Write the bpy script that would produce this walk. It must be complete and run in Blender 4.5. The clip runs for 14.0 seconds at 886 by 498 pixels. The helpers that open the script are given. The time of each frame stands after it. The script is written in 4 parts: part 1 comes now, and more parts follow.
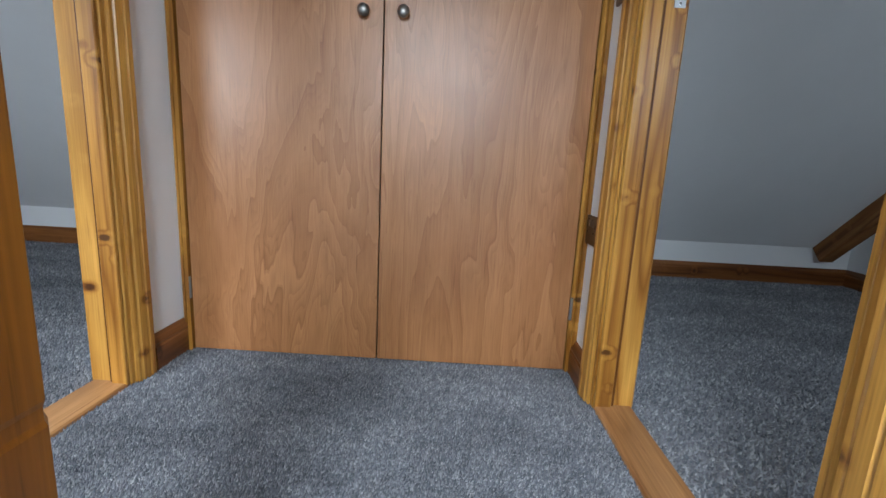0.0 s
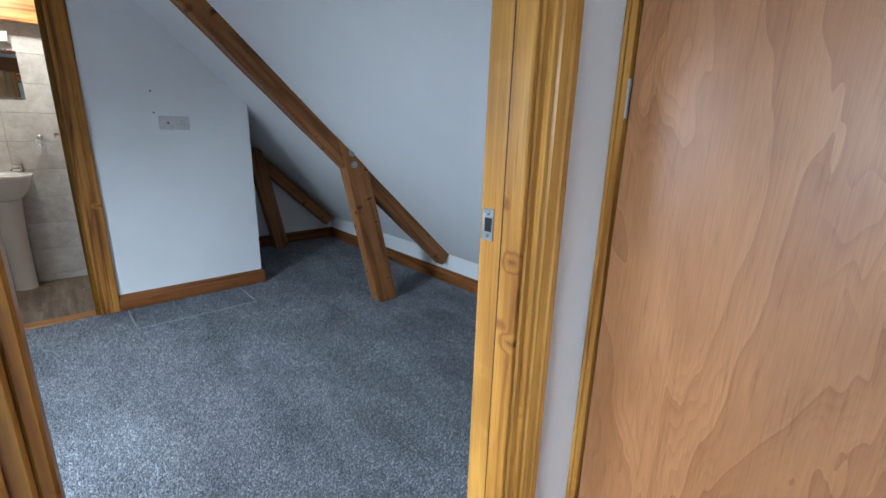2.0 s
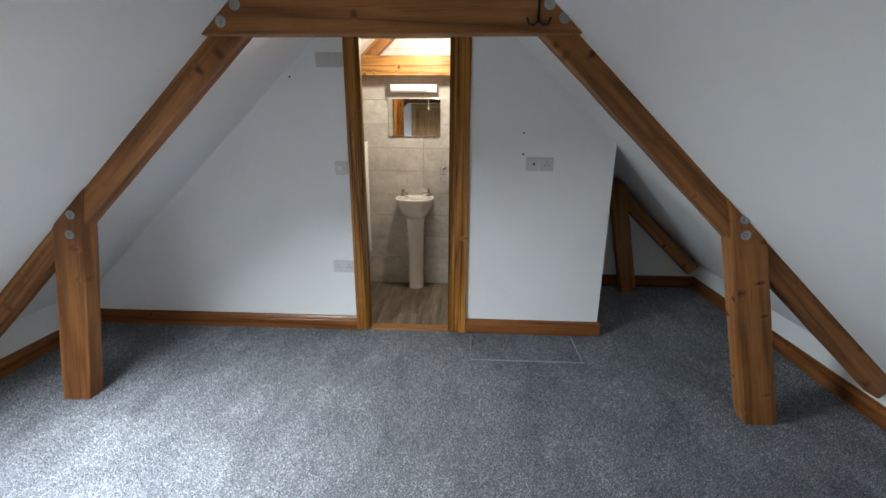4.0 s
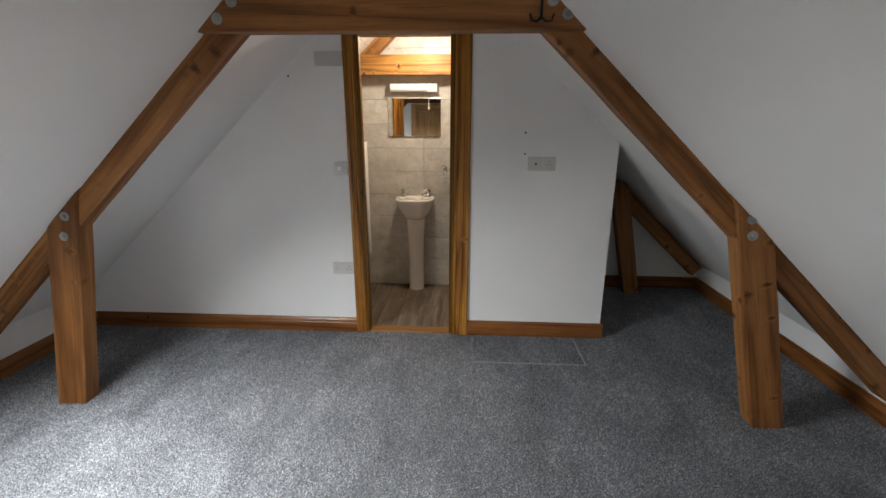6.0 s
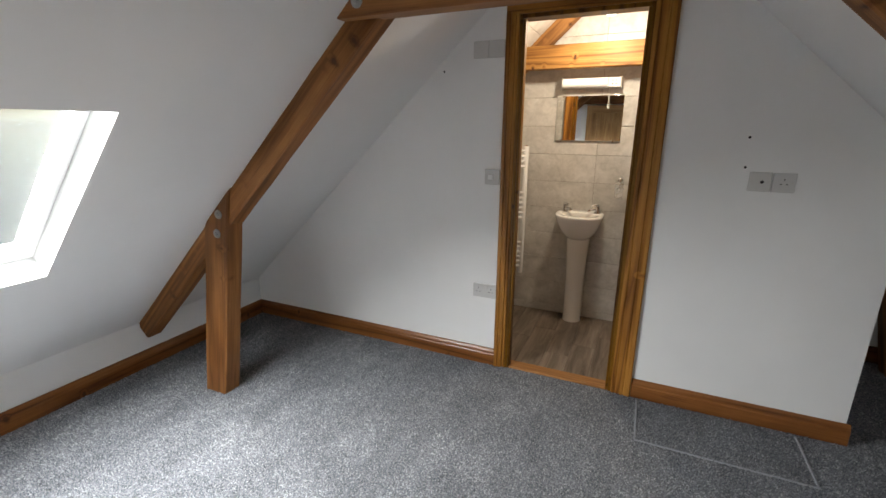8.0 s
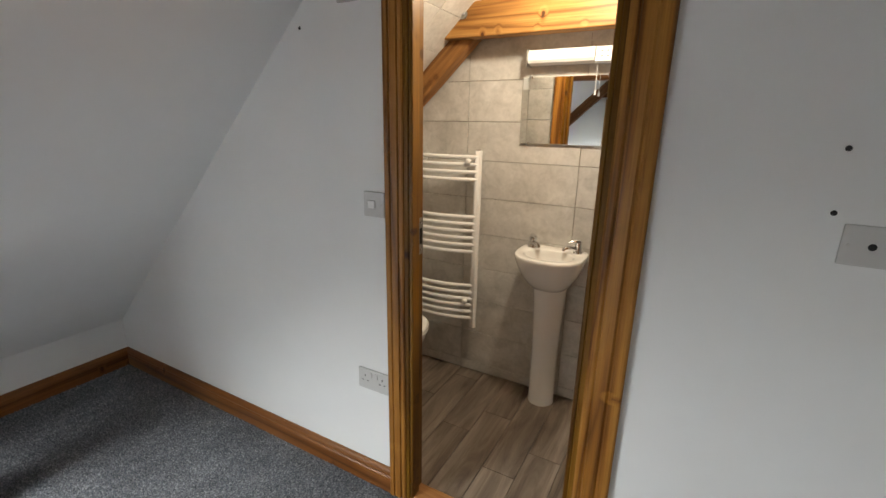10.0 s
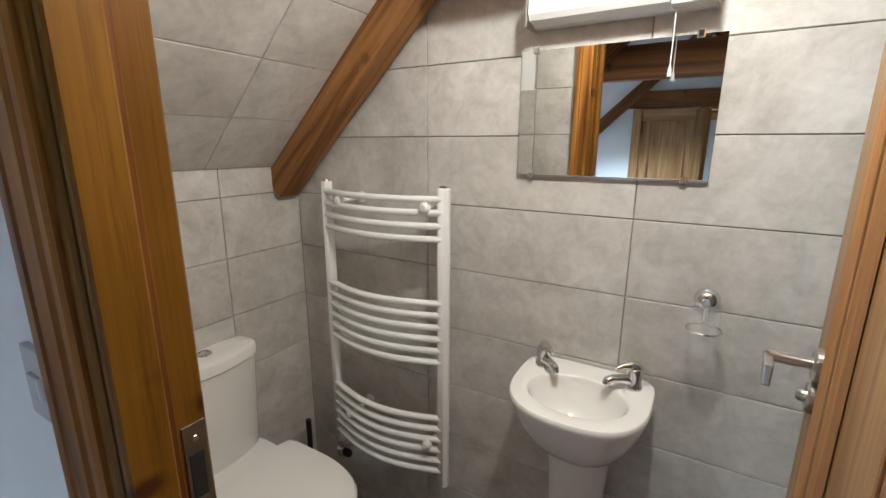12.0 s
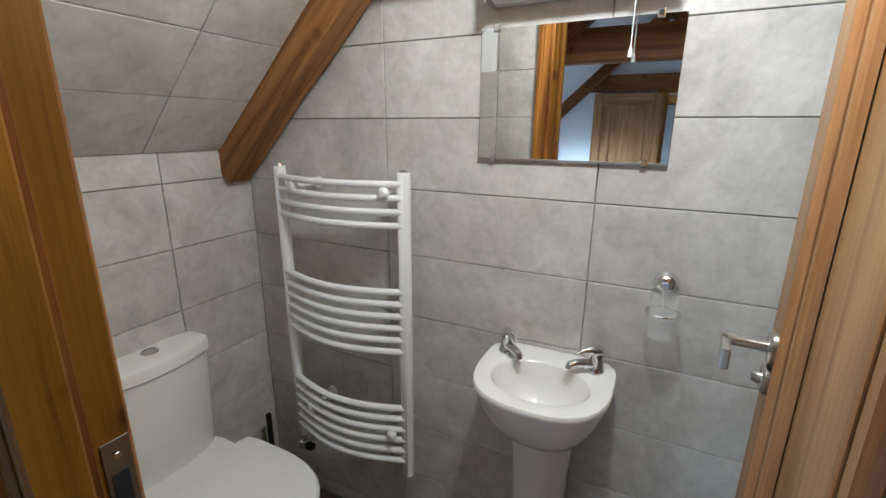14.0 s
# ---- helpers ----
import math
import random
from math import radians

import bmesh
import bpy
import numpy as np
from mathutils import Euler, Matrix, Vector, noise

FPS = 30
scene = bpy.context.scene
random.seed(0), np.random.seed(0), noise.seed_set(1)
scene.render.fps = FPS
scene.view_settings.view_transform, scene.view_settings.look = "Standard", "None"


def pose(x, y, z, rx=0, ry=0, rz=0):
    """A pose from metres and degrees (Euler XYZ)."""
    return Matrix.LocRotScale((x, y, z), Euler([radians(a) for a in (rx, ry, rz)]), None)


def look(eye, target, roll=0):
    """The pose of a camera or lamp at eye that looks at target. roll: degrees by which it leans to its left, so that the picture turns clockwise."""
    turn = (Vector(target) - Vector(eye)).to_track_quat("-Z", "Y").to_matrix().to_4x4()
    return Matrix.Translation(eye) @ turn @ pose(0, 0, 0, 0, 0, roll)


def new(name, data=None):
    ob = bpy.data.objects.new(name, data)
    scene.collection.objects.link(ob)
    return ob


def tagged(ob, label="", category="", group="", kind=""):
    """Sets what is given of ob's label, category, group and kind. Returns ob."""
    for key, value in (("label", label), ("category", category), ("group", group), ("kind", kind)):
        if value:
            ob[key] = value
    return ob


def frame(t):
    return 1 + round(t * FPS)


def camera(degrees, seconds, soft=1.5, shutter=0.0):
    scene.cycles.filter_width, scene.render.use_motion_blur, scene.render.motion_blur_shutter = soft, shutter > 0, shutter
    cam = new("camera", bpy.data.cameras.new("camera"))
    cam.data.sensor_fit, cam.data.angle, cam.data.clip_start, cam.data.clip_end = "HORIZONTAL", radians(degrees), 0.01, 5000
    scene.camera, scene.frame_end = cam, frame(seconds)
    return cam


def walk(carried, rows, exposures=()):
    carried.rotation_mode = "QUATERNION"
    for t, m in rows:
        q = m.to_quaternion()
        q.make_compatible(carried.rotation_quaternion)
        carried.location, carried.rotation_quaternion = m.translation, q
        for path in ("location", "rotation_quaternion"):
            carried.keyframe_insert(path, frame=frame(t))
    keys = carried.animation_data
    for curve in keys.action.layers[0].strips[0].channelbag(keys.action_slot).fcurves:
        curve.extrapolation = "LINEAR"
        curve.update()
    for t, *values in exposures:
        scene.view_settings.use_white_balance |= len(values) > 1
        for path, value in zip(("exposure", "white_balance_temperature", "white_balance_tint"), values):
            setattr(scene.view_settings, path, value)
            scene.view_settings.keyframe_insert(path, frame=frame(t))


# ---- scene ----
cam = camera(90.3, 14.0)
METRES, EYE, TILT, LEAN, TURN = 4.33, 0.642, 0.0, 0.0, -0.7
PATH = [
    (0, (0.251, 0.168, 0.643), (0.208, 2.132, 0.27), 2.9),
    (0.5, (0.148, 0.296, 0.808), (-0.18, 2.224, 0.388), 2.5),
    (0.8, (0.063, 0.401, 0.873), (-0.457, 2.281, 0.433), 0.9),
    (1, (0.024, 0.454, 0.952), (-0.528, 2.32, 0.489), 0.7),
    (1.5, (-0.032, 0.6, 1.093), (-0.877, 2.344, 0.598), 2.3),
    (2, (-0.162, 0.659, 1.238), (-1.585, 1.96, 0.705), 1.6),
    (2.4, (-0.347, 0.714, 1.354), (-2.059, 1.6, 0.822), -0.3),
    (2.5, (-0.383, 0.726, 1.377), (-2.131, 1.54, 0.846), 0.0),
    (3, (-0.541, 0.822, 1.455), (-2.443, 1.115, 0.908), 1.2),
    (3.2, (-0.587, 0.854, 1.471), (-2.511, 0.888, 0.927), 2.0),
    (5.3, (-0.69, 0.901, 1.47), (-2.607, 0.763, 0.918), -0.2),
    (5.5, (-0.692, 0.894, 1.468), (-2.611, 0.77, 0.919), -0.1),
    (6, (-0.7, 0.882, 1.464), (-2.62, 0.785, 0.916), 0.2),
    (6.5, (-0.725, 0.855, 1.464), (-2.65, 0.782, 0.923), 0.5),
    (7, (-0.787, 0.822, 1.475), (-2.712, 0.723, 0.941), 0.1),
    (7.2, (-0.851, 0.802, 1.461), (-2.757, 0.5, 0.936), -1.2),
    (9.3, (-1.919, 1.007, 1.442), (-3.601, 0.066, 0.906), 0.8),
    (9.5, (-2.047, 1.021, 1.443), (-3.733, 0.091, 0.901), 0.9),
    (10, (-2.41, 0.982, 1.444), (-4.096, 0.055, 0.897), 1.0),
    (10.5, (-2.792, 0.897, 1.383), (-4.468, -0.048, 0.837), 0.7),
    (11, (-3.16, 0.81, 1.398), (-4.815, -0.173, 0.858), 0.1),
    (11.5, (-3.361, 0.705, 1.439), (-5.023, -0.3, 0.963), -0.1),
    (12, (-3.442, 0.657, 1.436), (-5.117, -0.332, 0.972), 0.2),
    (12.5, (-3.463, 0.66, 1.443), (-5.162, -0.288, 0.977), 0.5),
    (13, (-3.473, 0.656, 1.441), (-5.188, -0.247, 0.948), 0.5),
    (13.5, (-3.486, 0.657, 1.433), (-5.208, -0.219, 0.914), 0.4),
    (14, (-3.483, 0.652, 1.432), (-5.215, -0.196, 0.902), 0.4),
]
EXPOSURES = [(0.0, -0.05, 6000, 7), (0.5, 0.1, 5850, 6), (1.0, 0.22, 5700, 5), (2.0, 0.42, 5500, 4), (3.2, 0.42, 5900, 4), (5.3, 0.06, 7000, 10), (7.2, 0.12, 7100, 10), (9.5, 0.38, 7100, 8),
             (10.8, 0.46, 6700, 7), (12.0, 0.37, 5600, 5), (13.0, 0.32, 5200, 4), (14.0, 0.28, 5150, 3)]
walk(cam, [(t, look(eye, target, roll)) for t, eye, target, roll in PATH], EXPOSURES)

# ---- plan, in metres ----
RIDGE_Y, RIDGE_Z, PITCH = 0.56, 2.56, 0.943          # roof: z = RIDGE_Z - PITCH * |y - RIDGE_Y|
SLOPE = math.atan(PITCH)
KNEE_R, KNEE_L = 3.02, -1.845                        # faces of the two knee walls
END_X, BATH_X, RECESS_X = -3.6, -4.6, -4.65
LOBBY_L, LOBBY_R, WALL, END_T = -0.62, 0.665, 0.105, 0.085
FAR_X = 2.8


def roof_z(y):
    return RIDGE_Z - PITCH * abs(y - RIDGE_Y)


# ---- world and lights ----
world = bpy.data.worlds.new("world")
scene.world = world
world.use_nodes = True
wn = world.node_tree
sky = wn.nodes.new("ShaderNodeTexSky")
sky.sky_type, sky.sun_disc, sky.sun_elevation, sky.sun_rotation = "NISHITA", False, radians(40), radians(60)
wn.links.new(sky.outputs[0], wn.nodes["Background"].inputs[0])
wn.nodes["Background"].inputs[1].default_value = 0.12


def area(name, m, sx, sy, watts, colour):
    lamp = bpy.data.lights.new(name, "AREA")
    lamp.shape, lamp.size, lamp.size_y, lamp.energy, lamp.color = "RECTANGLE", sx, sy, watts, colour
    ob = new(name, lamp)
    ob.matrix_basis = m
    return ob


def slope_point(x, y, drop=0.0):
    """A point on the ceiling, or drop metres out from it, square to the slope."""
    s = 1 if y > RIDGE_Y else -1
    return Vector((x, y + s * drop * math.sin(SLOPE), roof_z(y) + drop * math.cos(SLOPE)))


def slope_lamp(name, x0, x1, y0, y1, watts):
    """Daylight that comes in through a rooflight's opening."""
    a, yc = slope_point((x0 + x1) / 2, (y0 + y1) / 2, 0.20), (y0 + y1) / 2
    s = 1 if yc > RIDGE_Y else -1
    n = Vector((0, -s * math.sin(SLOPE), -math.cos(SLOPE)))
    lamp = area(name, look(a, a + n + Vector((0, 0, -0.55))), x1 - x0 - 0.04, abs(y1 - y0) / math.cos(SLOPE), watts, (0.86, 0.93, 1.0))
    lamp.data.spread = radians(140)
    return lamp


ROOM_LIGHT = (-2.03, -1.25, -1.22, -0.58)            # x0, x1, y0, y1 of each rooflight
STAIR_LIGHT = (-0.30, 0.36, -1.10, -0.48)
# unseen opening, added only to brighten the other room
GUEST_FILL_LIGHT = (1.2, 1.95, -1.22, -0.58)
slope_lamp("daylight_room", *ROOM_LIGHT, 80)
slope_lamp("daylight_stair", *STAIR_LIGHT, 54)
# fill for the other room through its added opening
slope_lamp("daylight_guest", *GUEST_FILL_LIGHT, 27)

# ---- materials ----


def material(name, rough=0.5, metal=0.0, base=(0.8, 0.8, 0.8), **sockets):
    m = bpy.data.materials.new(name)
    m.use_nodes = True
    b = m.node_tree.nodes["Principled BSDF"]
    b.inputs["Roughness"].default_value, b.inputs["Metallic"].default_value = rough, metal
    b.inputs["Base Color"].default_value = (*base, 1)
    for k, v in sockets.items():
        b.inputs[k.replace("_", " ")].default_value = v
    return m


class Nodes:
    """Short ways to add nodes to a material."""

    def __init__(self, m):
        self.t = m.node_tree
        self.b = self.t.nodes["Principled BSDF"]

    def node(self, kind, **values):
        n = self.t.nodes.new(kind)
        for k, v in values.items():
            n.inputs[k.replace("_", " ")].default_value = v
        return n

    def link(self, a, b):
        self.t.links.new(a, b)

    def coords(self, scale, shift=True):
        """Object coordinates, scaled, moved at random from object to object."""
        c = self.node("ShaderNodeTexCoord")
        mp = self.node("ShaderNodeMapping", Scale=scale)
        if shift:
            info = self.node("ShaderNodeObjectInfo")
            mul = self.node("ShaderNodeMath")
            mul.operation = "MULTIPLY"
            mul.inputs[1].default_value = 37.0
            self.link(info.outputs["Random"], mul.inputs[0])
            add = self.node("ShaderNodeVectorMath")
            self.link(c.outputs["Object"], add.inputs[0])
            self.link(mul.outputs[0], add.inputs[1])
            self.link(add.outputs[0], mp.inputs["Vector"])
        else:
            self.link(c.outputs["Object"], mp.inputs["Vector"])
        return mp.outputs[0]

    def noise(self, vec, scale, detail=4.0, rough=0.55, distort=0.0):
        n = self.node("ShaderNodeTexNoise", Scale=scale, Detail=detail, Roughness=rough, Distortion=distort)
        self.link(vec, n.inputs["Vector"])
        return n.outputs["Fac"]

    def ramp(self, fac, *stops):
        r = self.node("ShaderNodeValToRGB")
        while len(r.color_ramp.elements) < len(stops):
            r.color_ramp.elements.new(0.5)
        for e, (p, c) in zip(r.color_ramp.elements, stops):
            e.position, e.color = p, (*c, 1)
        self.link(fac, r.inputs[0])
        return r.outputs[0]

    def mix(self, a, b, fac, mode="MIX"):
        m = self.node("ShaderNodeMix")
        m.data_type, m.blend_type = "RGBA", mode
        for sock, v in ((m.inputs[0], fac), (m.inputs[6], a), (m.inputs[7], b)):
            if hasattr(v, "is_linked"):
                self.link(v, sock)
            else:
                sock.default_value = v if isinstance(v, float) else (*v, 1)
        return m.outputs[2]

    def bump(self, height, strength, distance):
        n = self.node("ShaderNodeBump", Strength=strength, Distance=distance)
        self.link(height, n.inputs["Height"])
        if self.b.inputs["Normal"].is_linked:
            self.link(self.b.inputs["Normal"].links[0].from_socket, n.inputs["Normal"])
        self.link(n.outputs[0], self.b.inputs["Normal"])

    def colour(self, c):
        self.link(c, self.b.inputs["Base Color"])

    def rough(self, fac, lo, hi):
        n = self.node("ShaderNodeMapRange")
        n.inputs[3].default_value, n.inputs[4].default_value = lo, hi
        self.link(fac, n.inputs[0])
        self.link(n.outputs[0], self.b.inputs["Roughness"])


def wood(name, dark, mid, light, rough=0.4, knots=0.5, coat=0.0, wave=1.0):
    """Sawn wood whose grain runs along the piece's own z axis; knots is the share of the possible knots that show."""
    m = material(name, rough, Coat_Weight=coat, Coat_Roughness=0.2, Specular_IOR_Level=0.3)
    n = Nodes(m)
    v = n.coords((1, 1, 0.055))
    warp = n.noise(v, 7 * wave, 3.0, 0.5, 0.4)
    k = n.node("ShaderNodeMath")
    k.operation = "MULTIPLY"
    k.inputs[1].default_value = 11.0
    n.link(warp, k.inputs[0])
    turns = k.outputs[0]
    if knots:
        vor = n.node("ShaderNodeTexVoronoi", Scale=12.0)
        wobble = n.node("ShaderNodeVectorMath")
        near = n.node("ShaderNodeTexNoise", Scale=60.0, Detail=2.0)
        at = n.coords((0.62, 0.62, 1.0))
        n.link(at, near.inputs["Vector"])
        wobble.operation = "MULTIPLY_ADD"
        n.link(near.outputs["Color"], wobble.inputs[0])
        wobble.inputs[1].default_value = (0.008, 0.008, 0.008)
        n.link(at, wobble.inputs[2])
        n.link(wobble.outputs[0], vor.inputs["Vector"])
        chosen = n.ramp(vor.outputs["Color"], (0.995 - knots, (0, 0, 0)), (1.0 - knots, (1, 1, 1)))
        halo = n.mix(chosen, n.ramp(vor.outputs["Distance"], (0.08, (1, 1, 1)), (0.30, (0, 0, 0))), 1.0, "MULTIPLY")
        bend = n.node("ShaderNodeMath")
        bend.operation = "MULTIPLY_ADD"
        bend.inputs[1].default_value = 0.8
        n.link(halo, bend.inputs[0])
        n.link(turns, bend.inputs[2])
        turns = bend.outputs[0]
    rings = n.node("ShaderNodeMath")
    rings.operation = "PINGPONG"
    rings.inputs[1].default_value = 1.0
    n.link(turns, rings.inputs[0])
    fine = n.noise(n.coords((1, 1, 0.02)), 230, 3)
    fleck = n.noise(n.coords((1, 1, 0.04)), 90, 4, 0.7)
    broad = n.noise(n.coords((1, 1, 0.35)), 6, 3)
    c = n.ramp(rings.outputs[0], (0.0, dark), (0.3, mid), (0.9, light))
    c = n.mix(c, n.ramp(fine, (0.3, (0.74, 0.69, 0.62)), (0.7, (1.08, 1.07, 1.06))), 0.8, "MULTIPLY")
    c = n.mix(c, n.ramp(fleck, (0.30, (0.52, 0.42, 0.33)), (0.42, (1, 1, 1))), 0.7, "MULTIPLY")
    c = n.mix(c, n.ramp(broad, (0.3, (0.70, 0.65, 0.58)), (0.7, (1.14, 1.14, 1.12))), 0.9, "MULTIPLY")
    if knots:
        ring = n.ramp(vor.outputs["Distance"], (0.10, (0.75, 0.75, 0.75)), (0.21, (0, 0, 0)))
        c = n.mix(c, n.mix(c, (0.50, 0.36, 0.25), 1.0, "MULTIPLY"), n.mix(ring, chosen, 1.0, "MULTIPLY"))
        core = n.ramp(vor.outputs["Distance"], (0.085, (0.92, 0.92, 0.92)), (0.125, (0, 0, 0)))
        c = n.mix(c, (0.060, 0.020, 0.005), n.mix(core, chosen, 1.0, "MULTIPLY"))
    n.colour(c)
    n.bump(fine, 0.25, 0.0006)
    n.bump(fleck, 0.15, 0.001)
    n.bump(rings.outputs[0], 0.12, 0.001)
    n.rough(broad, rough - 0.08, rough + 0.12)
    return m


def veneer_material():
    """Red-brown plywood veneer: steps of rotary-cut figure, fine ripples and pores under a satin varnish."""
    m = material("veneer", 0.38, Coat_Weight=0.3, Coat_Roughness=0.38)
    n = Nodes(m)

    def steps(field, times):
        k = n.node("ShaderNodeMath")
        k.operation = "MULTIPLY"
        k.inputs[1].default_value = times
        n.link(field, k.inputs[0])
        f = n.node("ShaderNodeMath")
        f.operation = "FRACT"
        n.link(k.outputs[0], f.inputs[0])
        return f.outputs[0]

    field = n.noise(n.coords((1, 1, 0.24)), 2.9, 4.0, 0.48, 0.6)
    figure = steps(field, 15.0)
    ripple = steps(field, 64.0)
    fine = n.noise(n.coords((1, 1, 0.025)), 330, 3)
    pore = n.noise(n.coords((1, 1, 0.05)), 120, 4, 0.7)
    broad = n.noise(n.coords((1, 1, 0.5)), 3.2, 3)
    where = n.noise(n.coords((1, 1, 0.6)), 4.5, 2)
    c = n.ramp(figure, (0.0, (0.318, 0.134, 0.047)), (0.10, (0.355, 0.156, 0.057)), (0.5, (0.390, 0.178, 0.067)), (1.0, (0.425, 0.203, 0.080)))
    c = n.mix(c, n.ramp(ripple, (0.0, (0.82, 0.77, 0.72)), (0.5, (1, 1, 1)), (1.0, (1.06, 1.06, 1.06))), n.ramp(where, (0.4, (0.15, 0.15, 0.15)), (0.6, (0.8, 0.8, 0.8))), "MULTIPLY")
    c = n.mix(c, n.ramp(fine, (0.35, (0.80, 0.74, 0.70)), (0.65, (1.05, 1.05, 1.05))), 0.6, "MULTIPLY")
    c = n.mix(c, n.ramp(pore, (0.32, (0.66, 0.58, 0.50)), (0.44, (1, 1, 1))), 0.6, "MULTIPLY")
    c = n.mix(c, n.ramp(broad, (0.3, (0.74, 0.68, 0.63)), (0.7, (1.14, 1.14, 1.14))), 0.9, "MULTIPLY")
    n.colour(c)
    n.bump(fine, 0.2, 0.0004)
    n.bump(figure, 0.06, 0.0005)
    n.rough(broad, 0.3, 0.46)
    return m


def carpet_material():
    m = material("carpet", 0.95, Sheen_Weight=0.25, Sheen_Roughness=0.6)
    n = Nodes(m)
    v = n.coords((1, 1, 1), False)
    tuft = n.noise(v, 125, 3, 0.75)
    clump = n.noise(v, 34, 4, 0.7, 0.4)
    nap = n.noise(n.coords((0.5, 1.3, 1), False), 4.5, 5, 0.65, 0.3)
    c = n.ramp(tuft, (0.36, (0.030, 0.034, 0.042)), (0.5, (0.138, 0.143, 0.157)), (0.64, (0.46, 0.46, 0.465)))
    c = n.mix(c, n.ramp(clump, (0.3, (0.60, 0.61, 0.63)), (0.68, (1.30, 1.29, 1.28))), 0.8, "MULTIPLY")
    c = n.mix(c, n.ramp(nap, (0.34, (0.72, 0.73, 0.75)), (0.66, (1.22, 1.22, 1.22))), 0.9, "MULTIPLY")
    n.colour(c)
    n.bump(clump, 0.8, 0.010)
    n.bump(tuft, 1.0, 0.007)
    return m


def pile_material():
    """Twisted wool tufts, each of its own shade of grey, over broad brushed patches."""
    m = material("carpet_pile", 0.9, Sheen_Weight=0.2, Sheen_Roughness=0.5)
    n = Nodes(m)
    v = n.coords((1, 1, 0), False)
    g = n.node("ShaderNodeNewGeometry")
    c = n.ramp(g.outputs["Random Per Island"], (0.0, (0.085, 0.092, 0.108)), (0.45, (0.172, 0.181, 0.202)), (0.8, (0.275, 0.280, 0.300)), (1.0, (0.46, 0.46, 0.47)))
    nap = n.noise(n.coords((0.6, 1.2, 0), False), 3.6, 5, 0.6, 0.4)
    clump = n.noise(v, 28, 3, 0.6)
    c = n.mix(c, n.ramp(nap, (0.34, (0.56, 0.57, 0.60)), (0.66, (1.36, 1.36, 1.36))), 0.9, "MULTIPLY")
    c = n.mix(c, n.ramp(clump, (0.32, (0.72, 0.73, 0.75)), (0.68, (1.2, 1.2, 1.2))), 0.9, "MULTIPLY")
    n.colour(c)
    return m


def plaster_material(name="painted_plaster", base=(0.81, 0.815, 0.815)):
    m = material(name, 0.75)
    n = Nodes(m)
    v = n.coords((1, 1, 1), False)
    roller = n.noise(v, 190, 3)
    broad = n.noise(v, 1.7, 4)
    n.colour(n.mix(base, n.ramp(broad, (0.3, (0.95, 0.95, 0.95)), (0.7, (1.02, 1.02, 1.02))), 0.8, "MULTIPLY"))
    n.bump(roller, 0.12, 0.001)
    n.bump(broad, 0.1, 0.01)
    return m


def tile_material():
    m = material("grey_stone_tile", 0.42)
    n = Nodes(m)
    v = n.coords((1, 1, 1))
    cloud = n.noise(v, 3.4, 6, 0.62, 0.8)
    speck = n.noise(v, 60, 4)
    c = n.ramp(cloud, (0.30, (0.43, 0.41, 0.38)), (0.5, (0.545, 0.525, 0.492)), (0.70, (0.63, 0.612, 0.58)))
    blotch = n.noise(v, 13, 6, 0.7, 0.6)
    c = n.mix(c, n.ramp(blotch, (0.36, (0.80, 0.80, 0.79)), (0.52, (1, 1, 1)), (0.66, (1.10, 1.10, 1.10))), 0.75, "MULTIPLY")
    c = n.mix(c, n.ramp(speck, (0.35, (0.92, 0.92, 0.92)), (0.65, (1.04, 1.04, 1.04))), 0.7, "MULTIPLY")
    n.colour(c)
    n.bump(cloud, 0.06, 0.004)
    n.rough(cloud, 0.34, 0.52)
    return m


def plank_material():
    m = material("wood_look_floor_tile", 0.45)
    n = Nodes(m)
    streak = n.noise(n.coords((1, 1, 0.12)), 16, 5, 0.65, 0.8)
    patch = n.noise(n.coords((1, 1, 0.3)), 4, 3)
    c = n.ramp(streak, (0.30, (0.070, 0.048, 0.034)), (0.48, (0.165, 0.128, 0.098)), (0.72, (0.29, 0.245, 0.20)))
    c = n.mix(c, n.ramp(patch, (0.3, (0.72, 0.72, 0.72)), (0.7, (1.15, 1.15, 1.15))), 0.9, "MULTIPLY")
    n.colour(c)
    n.bump(streak, 0.1, 0.001)
    return m


def metal_material(name, base, rough):
    m = material(name, rough, 1.0, base)
    n = Nodes(m)
    n.rough(n.noise(n.coords((1, 1, 1)), 40, 3), rough * 0.75, rough * 1.35)
    return m


def ceramic_material(name, base, rough):
    m = material(name, rough, 0.0, base, Coat_Weight=0.4, Coat_Roughness=0.06)
    n = Nodes(m)
    n.rough(n.noise(n.coords((1, 1, 1)), 7, 3), rough * 0.8, rough * 1.3)
    return m


BEAM = wood("stained_beam", (0.155, 0.060, 0.016), (0.248, 0.104, 0.032), (0.340, 0.152, 0.051), 0.50, 0.42, 0.0, 0.9)
# dark wood for thin strips that colour in the shade beside door stops
STEP_SHADE = wood("step_shade_line", (0.07, 0.022, 0.004), (0.12, 0.042, 0.008), (0.15, 0.055, 0.010), 0.4, 0)
PINE = wood("varnished_pine", (0.25, 0.098, 0.013), (0.45, 0.215, 0.038), (0.56, 0.295, 0.062), 0.36, 0.85, 0.12, 0.7)
SKIRT = wood("varnished_skirting", (0.105, 0.034, 0.008), (0.205, 0.076, 0.020), (0.27, 0.108, 0.032), 0.33, 0.45, 0.25, 0.8)
# shower door frame's one wood: shade put into the lining, light into the architraves
FRAME = wood("shaded_frame_pine", (0.060, 0.021, 0.0015), (0.145, 0.062, 0.004), (0.205, 0.095, 0.008), 0.38, 0.75, 0.04, 0.8)
